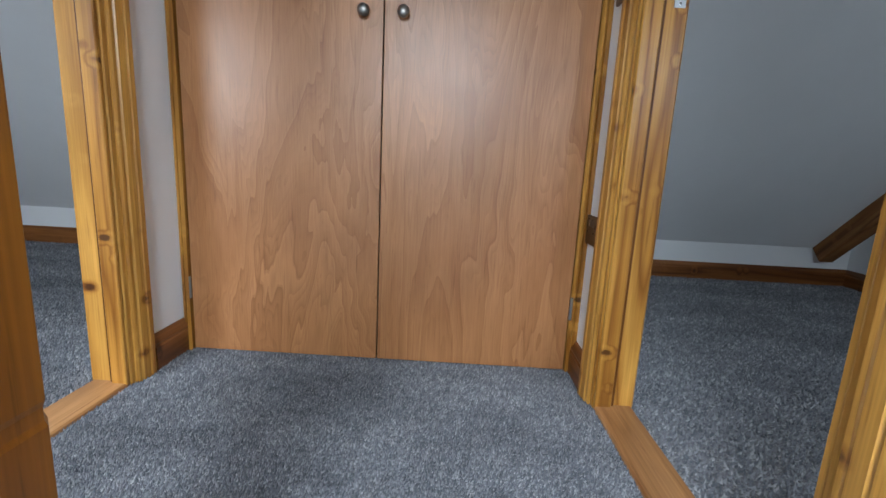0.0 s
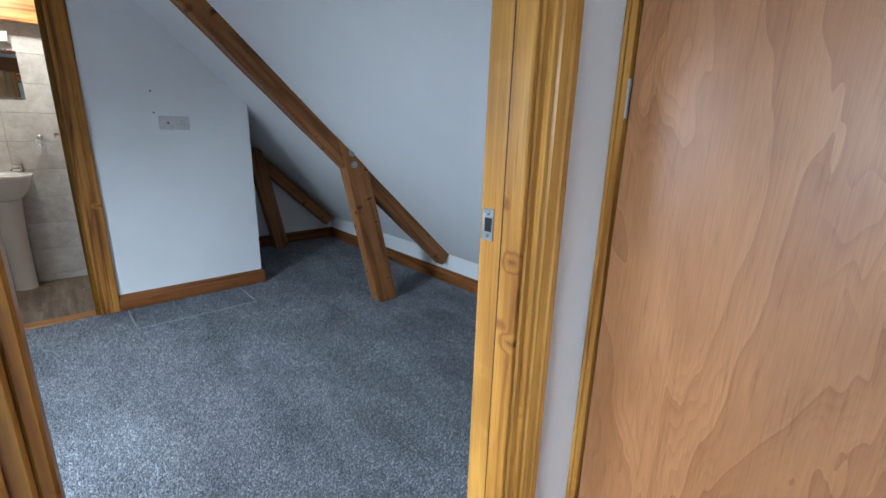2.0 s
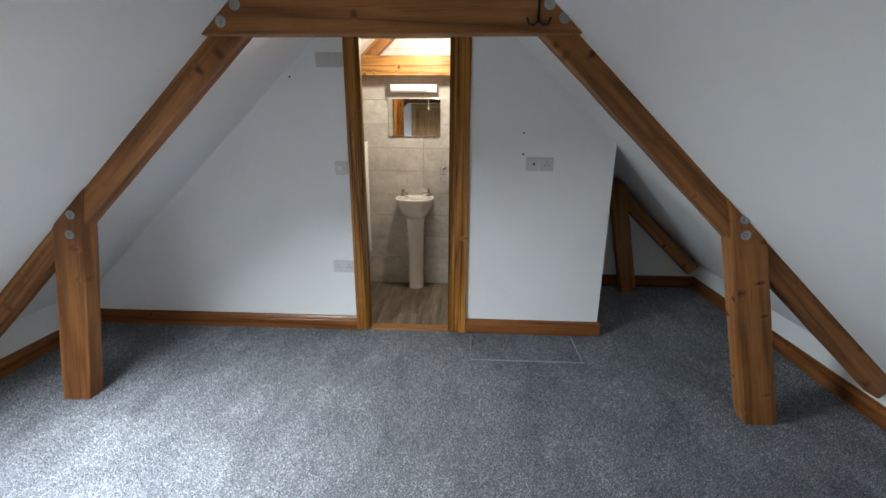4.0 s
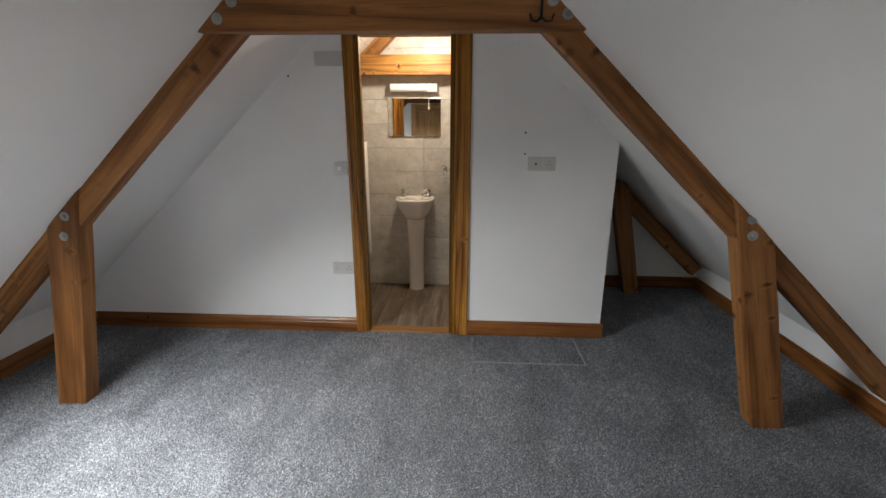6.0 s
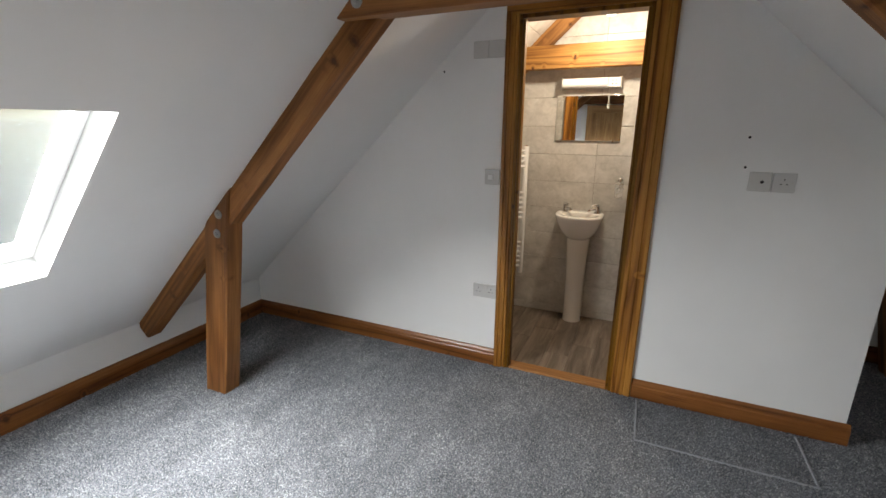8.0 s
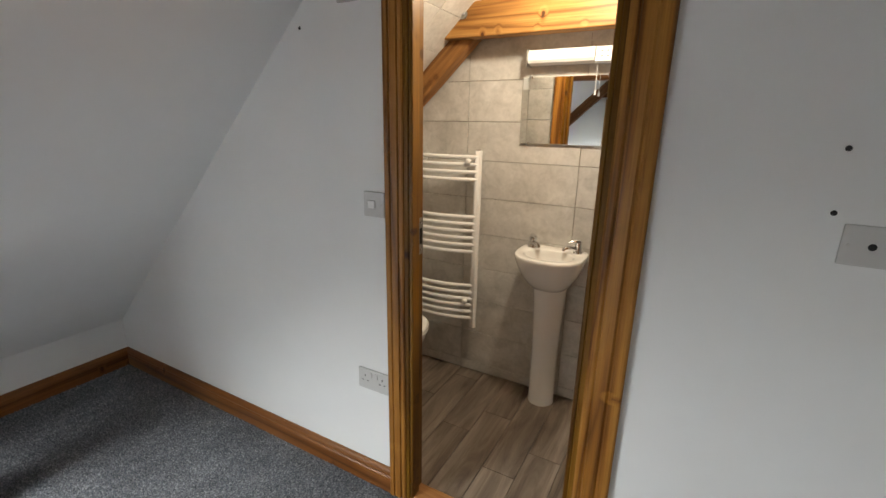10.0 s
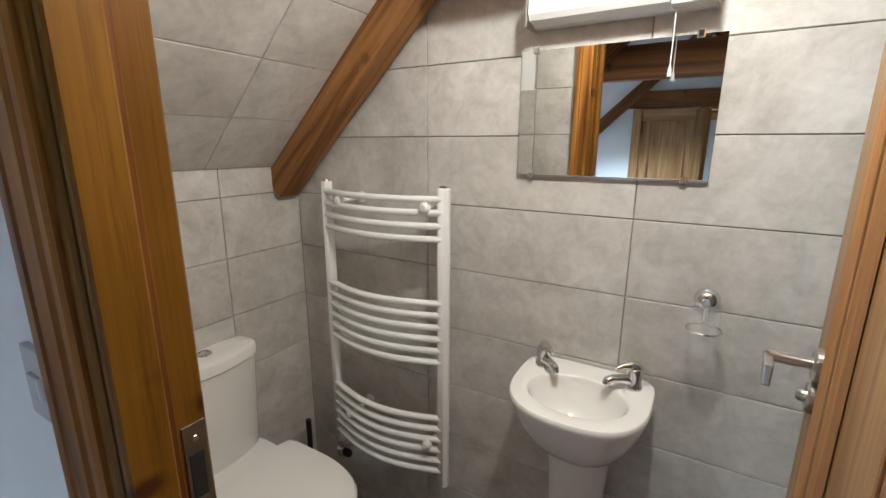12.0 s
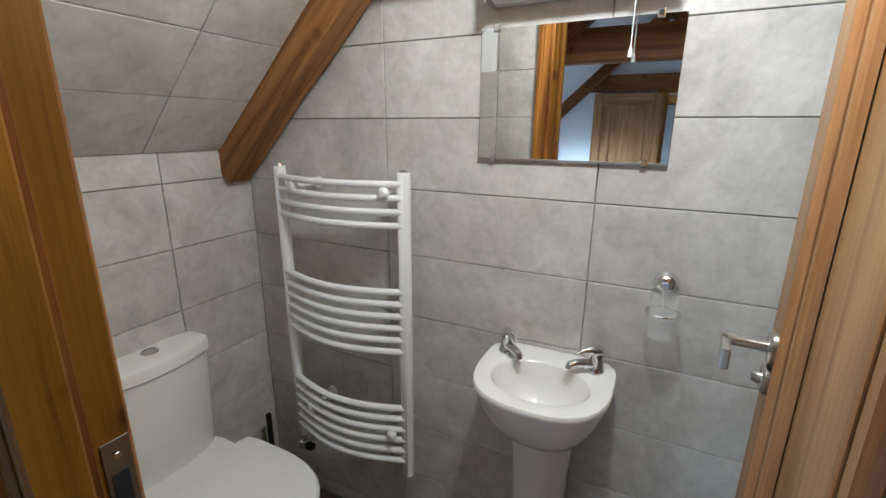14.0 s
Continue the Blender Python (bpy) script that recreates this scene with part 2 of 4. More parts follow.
FRAME_TRIM = wood("lit_frame_pine", (0.165, 0.062, 0.010), (0.345, 0.148, 0.028), (0.440, 0.205, 0.044), 0.36, 0.2, 0.08, 0.8)
OAK = wood("oiled_oak", (0.35, 0.195, 0.082), (0.42, 0.245, 0.108), (0.48, 0.295, 0.138), 0.42, 0, 0.1, 1.2)
SILL = wood("threshold_pine", (0.33, 0.155, 0.055), (0.45, 0.23, 0.09), (0.52, 0.28, 0.12), 0.4, 0, 0.1, 0.8)
VENEER = veneer_material()
CARPET = carpet_material()
PILE = pile_material()
PLASTER = plaster_material()
CARPET_EDGE = plaster_material("carpet_backing", (0.30, 0.31, 0.335))
PALE_BEAM = wood("pale_stained_beam", (0.19, 0.080, 0.018), (0.38, 0.190, 0.055), (0.48, 0.26, 0.085), 0.48, 0.5, 0.0, 0.9)
TILE = tile_material()
PLANK = plank_material()
GROUT = plaster_material("grout", (0.27, 0.24, 0.20))
CERAMIC = ceramic_material("white_ceramic", (0.80, 0.79, 0.76), 0.10)
ENAMEL = ceramic_material("white_enamel", (0.82, 0.82, 0.81), 0.22)
PLASTIC = ceramic_material("white_plastic", (0.72, 0.72, 0.72), 0.30)
CHROME = metal_material("chrome", (0.72, 0.72, 0.72), 0.09)
STEEL = metal_material("brushed_steel", (0.56, 0.55, 0.52), 0.30)
ZINC = metal_material("galvanised_steel", (0.40, 0.42, 0.43), 0.34)
PEWTER = metal_material("hammered_pewter", (0.30, 0.29, 0.27), 0.34)
BRONZE = metal_material("bronze_plate", (0.16, 0.11, 0.07), 0.35)
BLACK = material("black_iron", 0.45, 0.3, (0.012, 0.012, 0.013))
DARK = material("dark_slot", 0.8, 0.0, (0.01, 0.01, 0.01))
MIRROR = material("mirror_glass", 0.01, 1.0, (0.86, 0.88, 0.87))
GLASS = material("clear_glass", 0.03, 0.0, (0.7, 0.74, 0.74), Alpha=0.14)
TUMBLER = material("tumbler_glass", 0.02, 0.0, (0.88, 0.90, 0.90), Alpha=0.12)
RAFTER = wood("rough_sawn_rafter", (0.17, 0.073, 0.020), (0.265, 0.122, 0.038), (0.34, 0.168, 0.058), 0.62, 0.4, 0.0, 1.1)
SATIN = ceramic_material("satin_grey_plate", (0.57, 0.565, 0.555), 0.34)
DIFFUSER = material("opal_diffuser", 0.3, 0.0, (0.86, 0.86, 0.85))

# ---- building helpers ----
PLACE = {}


def thing(name, at, label, category, group="", kind=""):
    ob = new(name)
    ob.empty_display_size = 0.1
    ob.matrix_basis = Matrix.Translation(at)
    PLACE[ob.name] = ob.matrix_basis.copy()
    return tagged(ob, label, category, group, kind)


def link_mesh(name, bm, mat, smooth=False):
    bmesh.ops.recalc_face_normals(bm, faces=bm.faces)
    me = bpy.data.meshes.new(name)
    bm.to_mesh(me)
    bm.free()
    for p in me.polygons:
        p.use_smooth = smooth
    if smooth:
        me.set_sharp_from_angle(angle=radians(38))
    me.materials.append(mat)
    return me


def part(name, bm, mat, parent=None, label="", m=None, smooth=False):
    """One mesh object, in world metres or placed by m, under parent if one is given."""
    me = bm if isinstance(bm, bpy.types.Mesh) else link_mesh(name, bm, mat, smooth)
    ob = new(name, me)
    m = m or Matrix.Identity(4)
    ob.matrix_basis = m
    if parent:
        ob.parent = parent
        ob.matrix_parent_inverse = PLACE[parent.name].inverted()
    PLACE[ob.name] = m.copy()
    return tagged(ob, label)


def add_box(bm, x0, x1, y0, y1, z0, z1, bevel=0.0):
    made = bmesh.ops.create_cube(bm, size=1)["verts"]
    for v in made:
        v.co = Vector((x0 if v.co.x < 0 else x1, y0 if v.co.y < 0 else y1, z0 if v.co.z < 0 else z1))
    if bevel:
        edges = list({e for v in made for e in v.link_edges})
        bmesh.ops.bevel(bm, geom=edges, offset=bevel, segments=2, affect="EDGES", profile=0.6)


def box(*size, bevel=0.0):
    bm = bmesh.new()
    add_box(bm, *size, bevel)
    return bm


def add_prism(bm, outline, z0, z1):
    low = [bm.verts.new((x, y, z0)) for x, y in outline]
    top = [bm.verts.new((x, y, z1)) for x, y in outline]
    bm.faces.new(low[::-1])
    bm.faces.new(top)
    for i in range(len(outline)):
        j = (i + 1) % len(outline)
        bm.faces.new((low[i], low[j], top[j], top[i]))


def axis_frame(p0, p1, xaxis):
    """A pose whose z runs from p0 to p1 and whose x lies as near to xaxis as it can."""
    z = (Vector(p1) - Vector(p0)).normalized()
    x = Vector(xaxis)
    x = (x - x.dot(z) * z).normalized()
    y = z.cross(x)
    m = Matrix((x, y, z)).transposed().to_4x4()
    return Matrix.Translation(p0) @ m


def length(name, outline, p0, p1, xaxis, mat, parent=None, label=""):
    """A length of moulding or timber: the outline (local x, y) run from p0 to p1."""
    bm = bmesh.new()
    add_prism(bm, outline, 0, (Vector(p1) - Vector(p0)).length)
    return part(name, bm, mat, parent, label, axis_frame(p0, p1, xaxis))


def rect(x0, x1, y0, y1, c=0.003):
    return [(x0 + c, y0), (x1 - c, y0), (x1, y0 + c), (x1, y1 - c), (x1 - c, y1), (x0 + c, y1), (x0, y1 - c), (x0, y0 + c)]


def rough_timber(name, outline, p0, p1, xaxis, mat, parent, label="", wob=0.003):
    """Sawn timber with slightly uneven edges."""
    n = max(4, int((Vector(p1) - Vector(p0)).length / 0.08))
    total = (Vector(p1) - Vector(p0)).length
    bm = bmesh.new()
    rows = []
    seed = hash_seed(p0)
    for i in range(n + 1):
        z = total * i / n
        rows.append([bm.verts.new((x + wob * noise.noise((x * 9 + seed, z * 5, y * 9)), y + wob * noise.noise((y * 9, z * 5 + seed, x * 9)), z)) for x, y in outline])
    for a, b in zip(rows, rows[1:]):
        for i in range(len(outline)):
            j = (i + 1) % len(outline)
            bm.faces.new((a[i], a[j], b[j], b[i]))
    bm.faces.new(rows[0][::-1])
    bm.faces.new(rows[-1])
    return part(name, bm, mat, parent, label, axis_frame(p0, p1, xaxis))


def hash_seed(p):
    return (p[0] * 3.7 + p[1] * 5.1 + p[2] * 7.3) % 50


def lathe(outline, steps=28):
    """A turned body about the z axis from (radius, z) pairs."""
    bm = bmesh.new()
    rings = []
    for r, z in outline:
        if r < 1e-5:
            rings.append([bm.verts.new((0, 0, z))])
        else:
            rings.append([bm.verts.new((r * math.cos(2 * math.pi * i / steps), r * math.sin(2 * math.pi * i / steps), z)) for i in range(steps)])
    for a, b in zip(rings, rings[1:]):
        for i in range(steps):
            j = (i + 1) % steps
            loop = [a[i % len(a)], a[j % len(a)], b[j % len(b)], b[i % len(b)]]
            loop = list(dict.fromkeys(loop))
            if len(loop) > 2:
                bm.faces.new(loop)
    for r in (rings[0], rings[-1]):
        if len(r) > 2:
            bm.faces.new(r)
    return bm


def tube(points, radius, steps=10):
    """A round bar along points, closed at its ends."""
    bm = bmesh.new()
    pts = [Vector(p) for p in points]
    rings = []
    side = None
    for i, p in enumerate(pts):
        d = (pts[min(i + 1, len(pts) - 1)] - pts[max(i - 1, 0)]).normalized()
        if side is None:
            side = d.orthogonal().normalized()
        side = (side - side.dot(d) * d).normalized()
        up = d.cross(side)
        r = radius[i] if isinstance(radius, (list, tuple)) else radius
        rings.append([bm.verts.new(p + r * (math.cos(2 * math.pi * k / steps) * side + math.sin(2 * math.pi * k / steps) * up)) for k in range(steps)])
    for a, b in zip(rings, rings[1:]):
        for k in range(steps):
            bm.faces.new((a[k], a[(k + 1) % steps], b[(k + 1) % steps], b[k]))
    bm.faces.new(rings[0][::-1])
    bm.faces.new(rings[-1])
    return bm


def loft(rings, cap=True):
    bm = bmesh.new()
    rows = [[bm.verts.new(p) for p in r] for r in rings]
    n = len(rows[0])
    for a, b in zip(rows, rows[1:]):
        for i in range(n):
            bm.faces.new((a[i], a[(i + 1) % n], b[(i + 1) % n], b[i]))
    if cap:
        bm.faces.new(rows[0][::-1])
        bm.faces.new(rows[-1])
    return bm


# ---- structure ----
def setting(name, bm, mat, label, category, smooth=False):
    return tagged(part(name, bm, mat, None, label, None, smooth), "", category, "", "structure")


def gable_wall(name, x0, x1, y0, y1, hole, label, mat=None, low=0.0):
    """A wall across the roof, from y0 to y1, up to the slopes, with a doorway hole (ya, yb, top)."""
    bm = bmesh.new()
    cuts = sorted({y0, y1, RIDGE_Y, *(hole[:2] if hole else ())})
    cuts = [c for c in cuts if y0 <= c <= y1]
    for a, b in zip(cuts, cuts[1:]):
        z0 = hole[2] if hole and a >= hole[0] - 1e-6 and b <= hole[1] + 1e-6 else low
        za, zb = roof_z(a) + 0.02, roof_z(b) + 0.02
        pts = [(a, z0), (b, z0), (b, max(zb, z0 + 0.001)), (a, max(za, z0 + 0.001))]
        lo = [bm.verts.new((x0, y, z)) for y, z in pts]
        hi = [bm.verts.new((x1, y, z)) for y, z in pts]
        bm.faces.new(lo)
        bm.faces.new(hi[::-1])
        for i in range(4):
            j = (i + 1) % 4
            bm.faces.new((lo[i], lo[j], hi[j], hi[i]))
    return setting(name, bm, mat or PLASTER, label, "wall")


DOOR_L = (0.585, 1.30, 1.80)      # opening in the lobby's wall towards the bedroom: y0, y1, top
DOOR_R = (0.57, 1.335, 1.78)
DOOR_B = (0.17, 0.82, 2.01)      # opening into the shower room

gable_wall("wall_lobby_west", LOBBY_L - WALL, LOBBY_L, KNEE_L - 0.1, KNEE_R + 0.1, DOOR_L, "white painted partition wall with a doorway in it", low=-0.0)
gable_wall("wall_lobby_east", LOBBY_R, LOBBY_R + WALL, KNEE_L - 0.1, KNEE_R + 0.1, DOOR_R, "white painted partition wall with a doorway in it", low=-0.0)
gable_wall("wall_end", END_X - END_T, END_X, KNEE_L - 0.1, 1.845, DOOR_B, "white painted end wall with a narrow doorway")
gable_wall("wall_recess_back", RECESS_X - WALL, RECESS_X, KNEE_L - 0.1, KNEE_R + 0.1, None, "white painted gable wall at the back")
gable_wall("wall_guest_end", FAR_X, FAR_X + WALL, KNEE_L - 0.1, KNEE_R + 0.1, None, "white painted gable wall of the other room")
bm = box(RECESS_X, END_X - END_T, 1.745, 1.845, 0, roof_z(1.845) + 0.02)
setting("wall_recess_side", bm, PLASTER, "white painted wall beside the dark recess", "wall")
setting("wall_knee_north", box(RECESS_X, FAR_X, KNEE_R, KNEE_R + 0.1, -0.05, 0.45), PLASTER, "low white knee wall under the sloping ceiling", "wall")
setting("wall_knee_south", box(RECESS_X, LOBBY_L - WALL, KNEE_L - 0.1, KNEE_L, -0.05, 0.45), PLASTER, "low white knee wall under the sloping ceiling", "wall")
setting("wall_knee_guest", box(LOBBY_R + WALL, FAR_X, KNEE_L - 0.1, KNEE_L, -0.05, 0.45), PLASTER, "low white knee wall of the other room", "wall")


def ceiling(name, side, holes, label):
    """One slope of the ceiling, with rooflight openings (x0, x1, y0, y1) through it."""
    bm = bmesh.new()
    x0, x1 = RECESS_X - 0.12, FAR_X + 0.12
    far = abs((KNEE_R if side > 0 else KNEE_L) - RIDGE_Y) + 0.14
    c = math.cos(SLOPE)

    def slab(xa, xb, da, db):
        add_box(bm, xa, xb, da / c, db / c, 0, 0.14)

    edge = x0
    for h in sorted(holes):
        d0, d1 = sorted((abs(h[2] - RIDGE_Y), abs(h[3] - RIDGE_Y)))
        slab(edge, h[0], -0.02, far)
        slab(h[0], h[1], -0.02, d0)
        slab(h[0], h[1], d1, far)
        edge = h[1]
    slab(edge, x1, -0.02, far)
    n = Vector((0, side * math.sin(SLOPE), math.cos(SLOPE)))
    d = Vector((0, side * c, -math.sin(SLOPE)))
    m = Matrix((Vector((1, 0, 0)), d, n)).transposed().to_4x4()
    ob = part(name, bm, PLASTER, None, label, Matrix.Translation((0, RIDGE_Y, RIDGE_Z)) @ m)
    return tagged(ob, "", "ceiling", "", "structure")


ceiling("ceiling_north", 1, [], "white painted sloping ceiling")
ceiling("ceiling_south", -1, [ROOM_LIGHT, STAIR_LIGHT, GUEST_FILL_LIGHT], "white painted sloping ceiling with rooflight openings")

# carpeted floors and the stairs below
bm = bmesh.new()
for r in ((END_X - 0.02, LOBBY_L - WALL + 0.02, KNEE_L, KNEE_R), (RECESS_X, END_X - 0.02, 1.845, KNEE_R),
          (LOBBY_L - 0.02, LOBBY_R + 0.02, 0.72, 1.56), (LOBBY_L - 0.02, -0.10, 0.40, 0.72), (LOBBY_R + WALL - 0.02, FAR_X, KNEE_L, KNEE_R)):
    add_box(bm, *r, -0.2, 0.0)
setting("floor", bm, CARPET, "speckled grey twist-pile carpet fitted wall to wall", "carpet")
stairs = thing("stairs", (0.28, 0.4, -1.9), "carpeted stairs leading up to the lobby", "stairs", kind="structure")
for i in range(9):
    y1 = 0.72 - 0.22 * i
    part("step", box(-0.10, LOBBY_R, y1 - 0.24, y1, -1.9, -0.19 * (i + 1), bevel=0.012), CARPET, stairs)
setting("wall_stair_west", box(-0.20, -0.10, -1.9, 0.40, -1.9, 0.0), PLASTER, "plain white wall beside the stairs", "wall")
setting("wall_stair_floor", box(LOBBY_L - 0.1, LOBBY_R + 0.1, -1.95, 0.72, -2.0, -1.9), PLASTER, "plain floor below the stairs", "floor")
setting("wall_stair_east", box(LOBBY_R, LOBBY_R + WALL, -1.95, 0.72, -1.9, 0.0), PLASTER, "plain white wall beside the stairs", "wall")
setting("wall_stair_south", box(LOBBY_L - WALL, LOBBY_R + WALL, -1.95, KNEE_L, -1.9, 0.5), PLASTER, "plain white wall below the stairs", "wall")
setting("wall_stair_void", box(LOBBY_L - WALL, LOBBY_L, -1.95, 0.72, -1.9, 0.0), PLASTER, "plain white wall beside the stairs", "wall")

# skirting boards: an ogee top over a flat board
OGEE = [(0, 0), (0.016, 0), (0.018, 0.002), (0.018, 0.072), (0.014, 0.078), (0.015, 0.084), (0.012, 0.094), (0.006, 0.104), (0.004, 0.110), (0, 0.110)]


def skirting(p0, p1, out):
    ob = length("baseboard", [(b, a) for a, b in OGEE], p0, p1, (0, 0, 1), SKIRT)
    # local x is up; local y must point out of the wall
    z = (Vector(p1) - Vector(p0)).normalized()
    if z.cross(Vector((0, 0, 1))).dot(Vector(out)) < 0:
        for v in ob.data.vertices:
            v.co.y = -v.co.y
        ob.data.flip_normals()
    return tagged(ob, "varnished brown wooden skirting board with a moulded top", "skirting board", "", "structure")


ARCH_W = 0.068
skirting((END_X, KNEE_L, 0), (END_X, DOOR_B[0] - 0.055, 0), (1, 0, 0))
skirting((END_X, DOOR_B[1] + 0.092, 0), (END_X, 1.863, 0), (1, 0, 0))
skirting((END_X - 0.1, 1.845, 0), (RECESS_X, 1.845, 0), (0, 1, 0))
skirting((RECESS_X, 1.845, 0), (RECESS_X, KNEE_R, 0), (1, 0, 0))
skirting((RECESS_X, KNEE_R, 0), (LOBBY_L - WALL, KNEE_R, 0), (0, -1, 0))
skirting((END_X, KNEE_L, 0), (LOBBY_L - WALL, KNEE_L, 0), (0, 1, 0))
skirting((LOBBY_L - WALL, DOOR_L[1] + 0.07, 0), (LOBBY_L - WALL, KNEE_R, 0), (-1, 0, 0))
skirting((LOBBY_R + WALL, KNEE_R, 0), (FAR_X, KNEE_R, 0), (0, -1, 0))
skirting((FAR_X, KNEE_L, 0), (FAR_X, KNEE_R, 0), (-1, 0, 0))
skirting((LOBBY_L, DOOR_L[1] + 0.062, 0), (LOBBY_L, 1.522, 0), (1, 0, 0))
skirting((LOBBY_R, DOOR_R[1] + 0.062, 0), (LOBBY_R, 1.522, 0), (-1, 0, 0))

# moulded architrave section: width along x, thickness along y
ARCH = [(0, 0), (0, 0.009), (0.004, 0.013), (0.012, 0.014), (0.016, 0.011), (0.019, 0.017), (0.040, 0.020), (0.044, 0.016), (0.048, 0.021), (0.064, 0.021), (0.068, 0.017), (0.068, 0)]


def arch_side(parent, x, y, top, out, away, mat, wide=1.0):
    """An upright architrave on the wall face at x, which faces out (+1 or -1 in x); its thin edge at y, going away (+1 or -1 in y)."""
    pts = [(out * b, a * wide) for a, b in ARCH]
    if away < 0:
        pts = [(a, -b) for a, b in pts]
    return length("architrave", pts, (x, y, 0), (x, y, top), (1, 0, 0), mat, parent)


def doorframe(name, x0, x1, opening, stop_x, label, mat_lining, mat_arch, sides, top, wide=1.0):
    """Lining, stops and architraves round an opening in a wall between x0 and x1."""
    y0, y1, z1 = opening
    t = thing(name, ((x0 + x1) / 2, (y0 + y1) / 2, 0), label, "door frame", kind="structure")
    e = 0.004
    for ya, yb in ((y0 - 0.002, y0 + 0.028), (y1 - 0.028, y1 + 0.002)):
        length("jamb", rect(x0 - e, x1 + e, ya, yb), (0, 0, 0), (0, 0, z1), (1, 0, 0), mat_lining, t)
    part("head", box(x0 - e, x1 + e, y0 - 0.002, y1 + 0.002, z1 - 0.03, z1, bevel=0.003), mat_lining, t)
    for ya, yb in ((y0 + 0.028, y0 + 0.042), (y1 - 0.042, y1 - 0.028)):
        length("stop", rect(stop_x[0], stop_x[1], ya, yb), (0, 0, 0), (0, 0, z1 - 0.03), (1, 0, 0), mat_lining, t)
    inner = stop_x[0] if abs(stop_x[0] - x0) > 0.01 else stop_x[1]
    k = 1 if inner == stop_x[1] else -1
    # added dark strip in each stop's corner: shade of the step put into colour
    for ya, yb in ((y0 + 0.0285, y0 + 0.0345), (y1 - 0.0345, y1 - 0.0285)):
        length("quirk", rect(*sorted((inner, inner + k * 0.008)), ya, yb, 0.001), (0, 0, 0), (0, 0, z1 - 0.03), (1, 0, 0), STEP_SHADE, t)
    for x, out in sides:
        arch_side(t, x, y0 + 0.012, top, out, -1, mat_arch)
        arch_side(t, x, y1 - 0.012, top, out, 1, mat_arch, wide)
        length("architrave", [(out * b, -a) for a, b in ARCH], (x, y0 - 0.055, z1 - 0.01), (x, y1 + 0.055, z1 - 0.01), (1, 0, 0), mat_arch, t)
    return t


frame_l = doorframe("door_frame_1", LOBBY_L - WALL, LOBBY_L, DOOR_L, (LOBBY_L - 0.043, LOBBY_L), "varnished knotty pine door lining with moulded architraves", PINE, PINE, ((LOBBY_L, 1), (LOBBY_L - WALL, -1)), DOOR_L[2])
frame_r = doorframe("door_frame_2", LOBBY_R, LOBBY_R + WALL, DOOR_R, (LOBBY_R, LOBBY_R + 0.046), "varnished knotty pine door lining with moulded architraves", PINE, PINE, ((LOBBY_R, -1), (LOBBY_R + WALL, 1)), DOOR_R[2])
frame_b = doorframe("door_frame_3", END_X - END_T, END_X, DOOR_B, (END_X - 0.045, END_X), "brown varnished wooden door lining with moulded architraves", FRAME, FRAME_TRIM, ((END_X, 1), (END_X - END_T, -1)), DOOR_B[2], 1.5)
for name, x0, x1, d in (("threshold_1", LOBBY_L - WALL, LOBBY_L, DOOR_L), ("threshold_2", LOBBY_R, LOBBY_R + WALL, DOOR_R), ("threshold_3", END_X - END_T, END_X, DOOR_B)):
    ob = length(name, rect(x0, x1, -0.012, 0.03, 0.004), (0, d[0] + 0.029, 0), (0, d[1] - 0.029, 0), (1, 0, 0), SILL)
    tagged(ob, "pale pine threshold strip across the doorway", "threshold", "", "structure")


def strike(parent, x, y, z, out, tall=0.06, mat=ZINC, name="strike_plate"):
    """A strike plate with its dark latch hole on a jamb face that looks along y (out)."""
    p = part(name, box(x - 0.013, x + 0.013, y, y + out * 0.002, z - tall / 2, z + tall / 2, bevel=0.0006), mat, parent, "bright metal strike plate")
    part("latch_hole", box(x - 0.007, x + 0.009, y + out * 0.002, y + out * 0.003, z - tall * 0.22, z + tall * 0.22), DARK, p)
    for dz in (-0.36, 0.36):
        part("screw", lathe([(0.0, 0.0015), (0.0035, 0.001), (0.004, 0)], 10), CHROME, p, "", Matrix.Translation((x, y + out * 0.002, z + dz * tall)) @ pose(0, 0, 0, -90 * out))


strike(frame_l, LOBBY_L - WALL + 0.018, DOOR_L[1] - 0.028, 1.063, -1)
strike(frame_r, LOBBY_R + WALL - 0.018, DOOR_R[1] - 0.028, 1.063, -1)
strike(frame_b, END_X - 0.072, DOOR_B[0] + 0.028, 1.068, 1, 0.13, PEWTER)

# ---- roof trusses ----


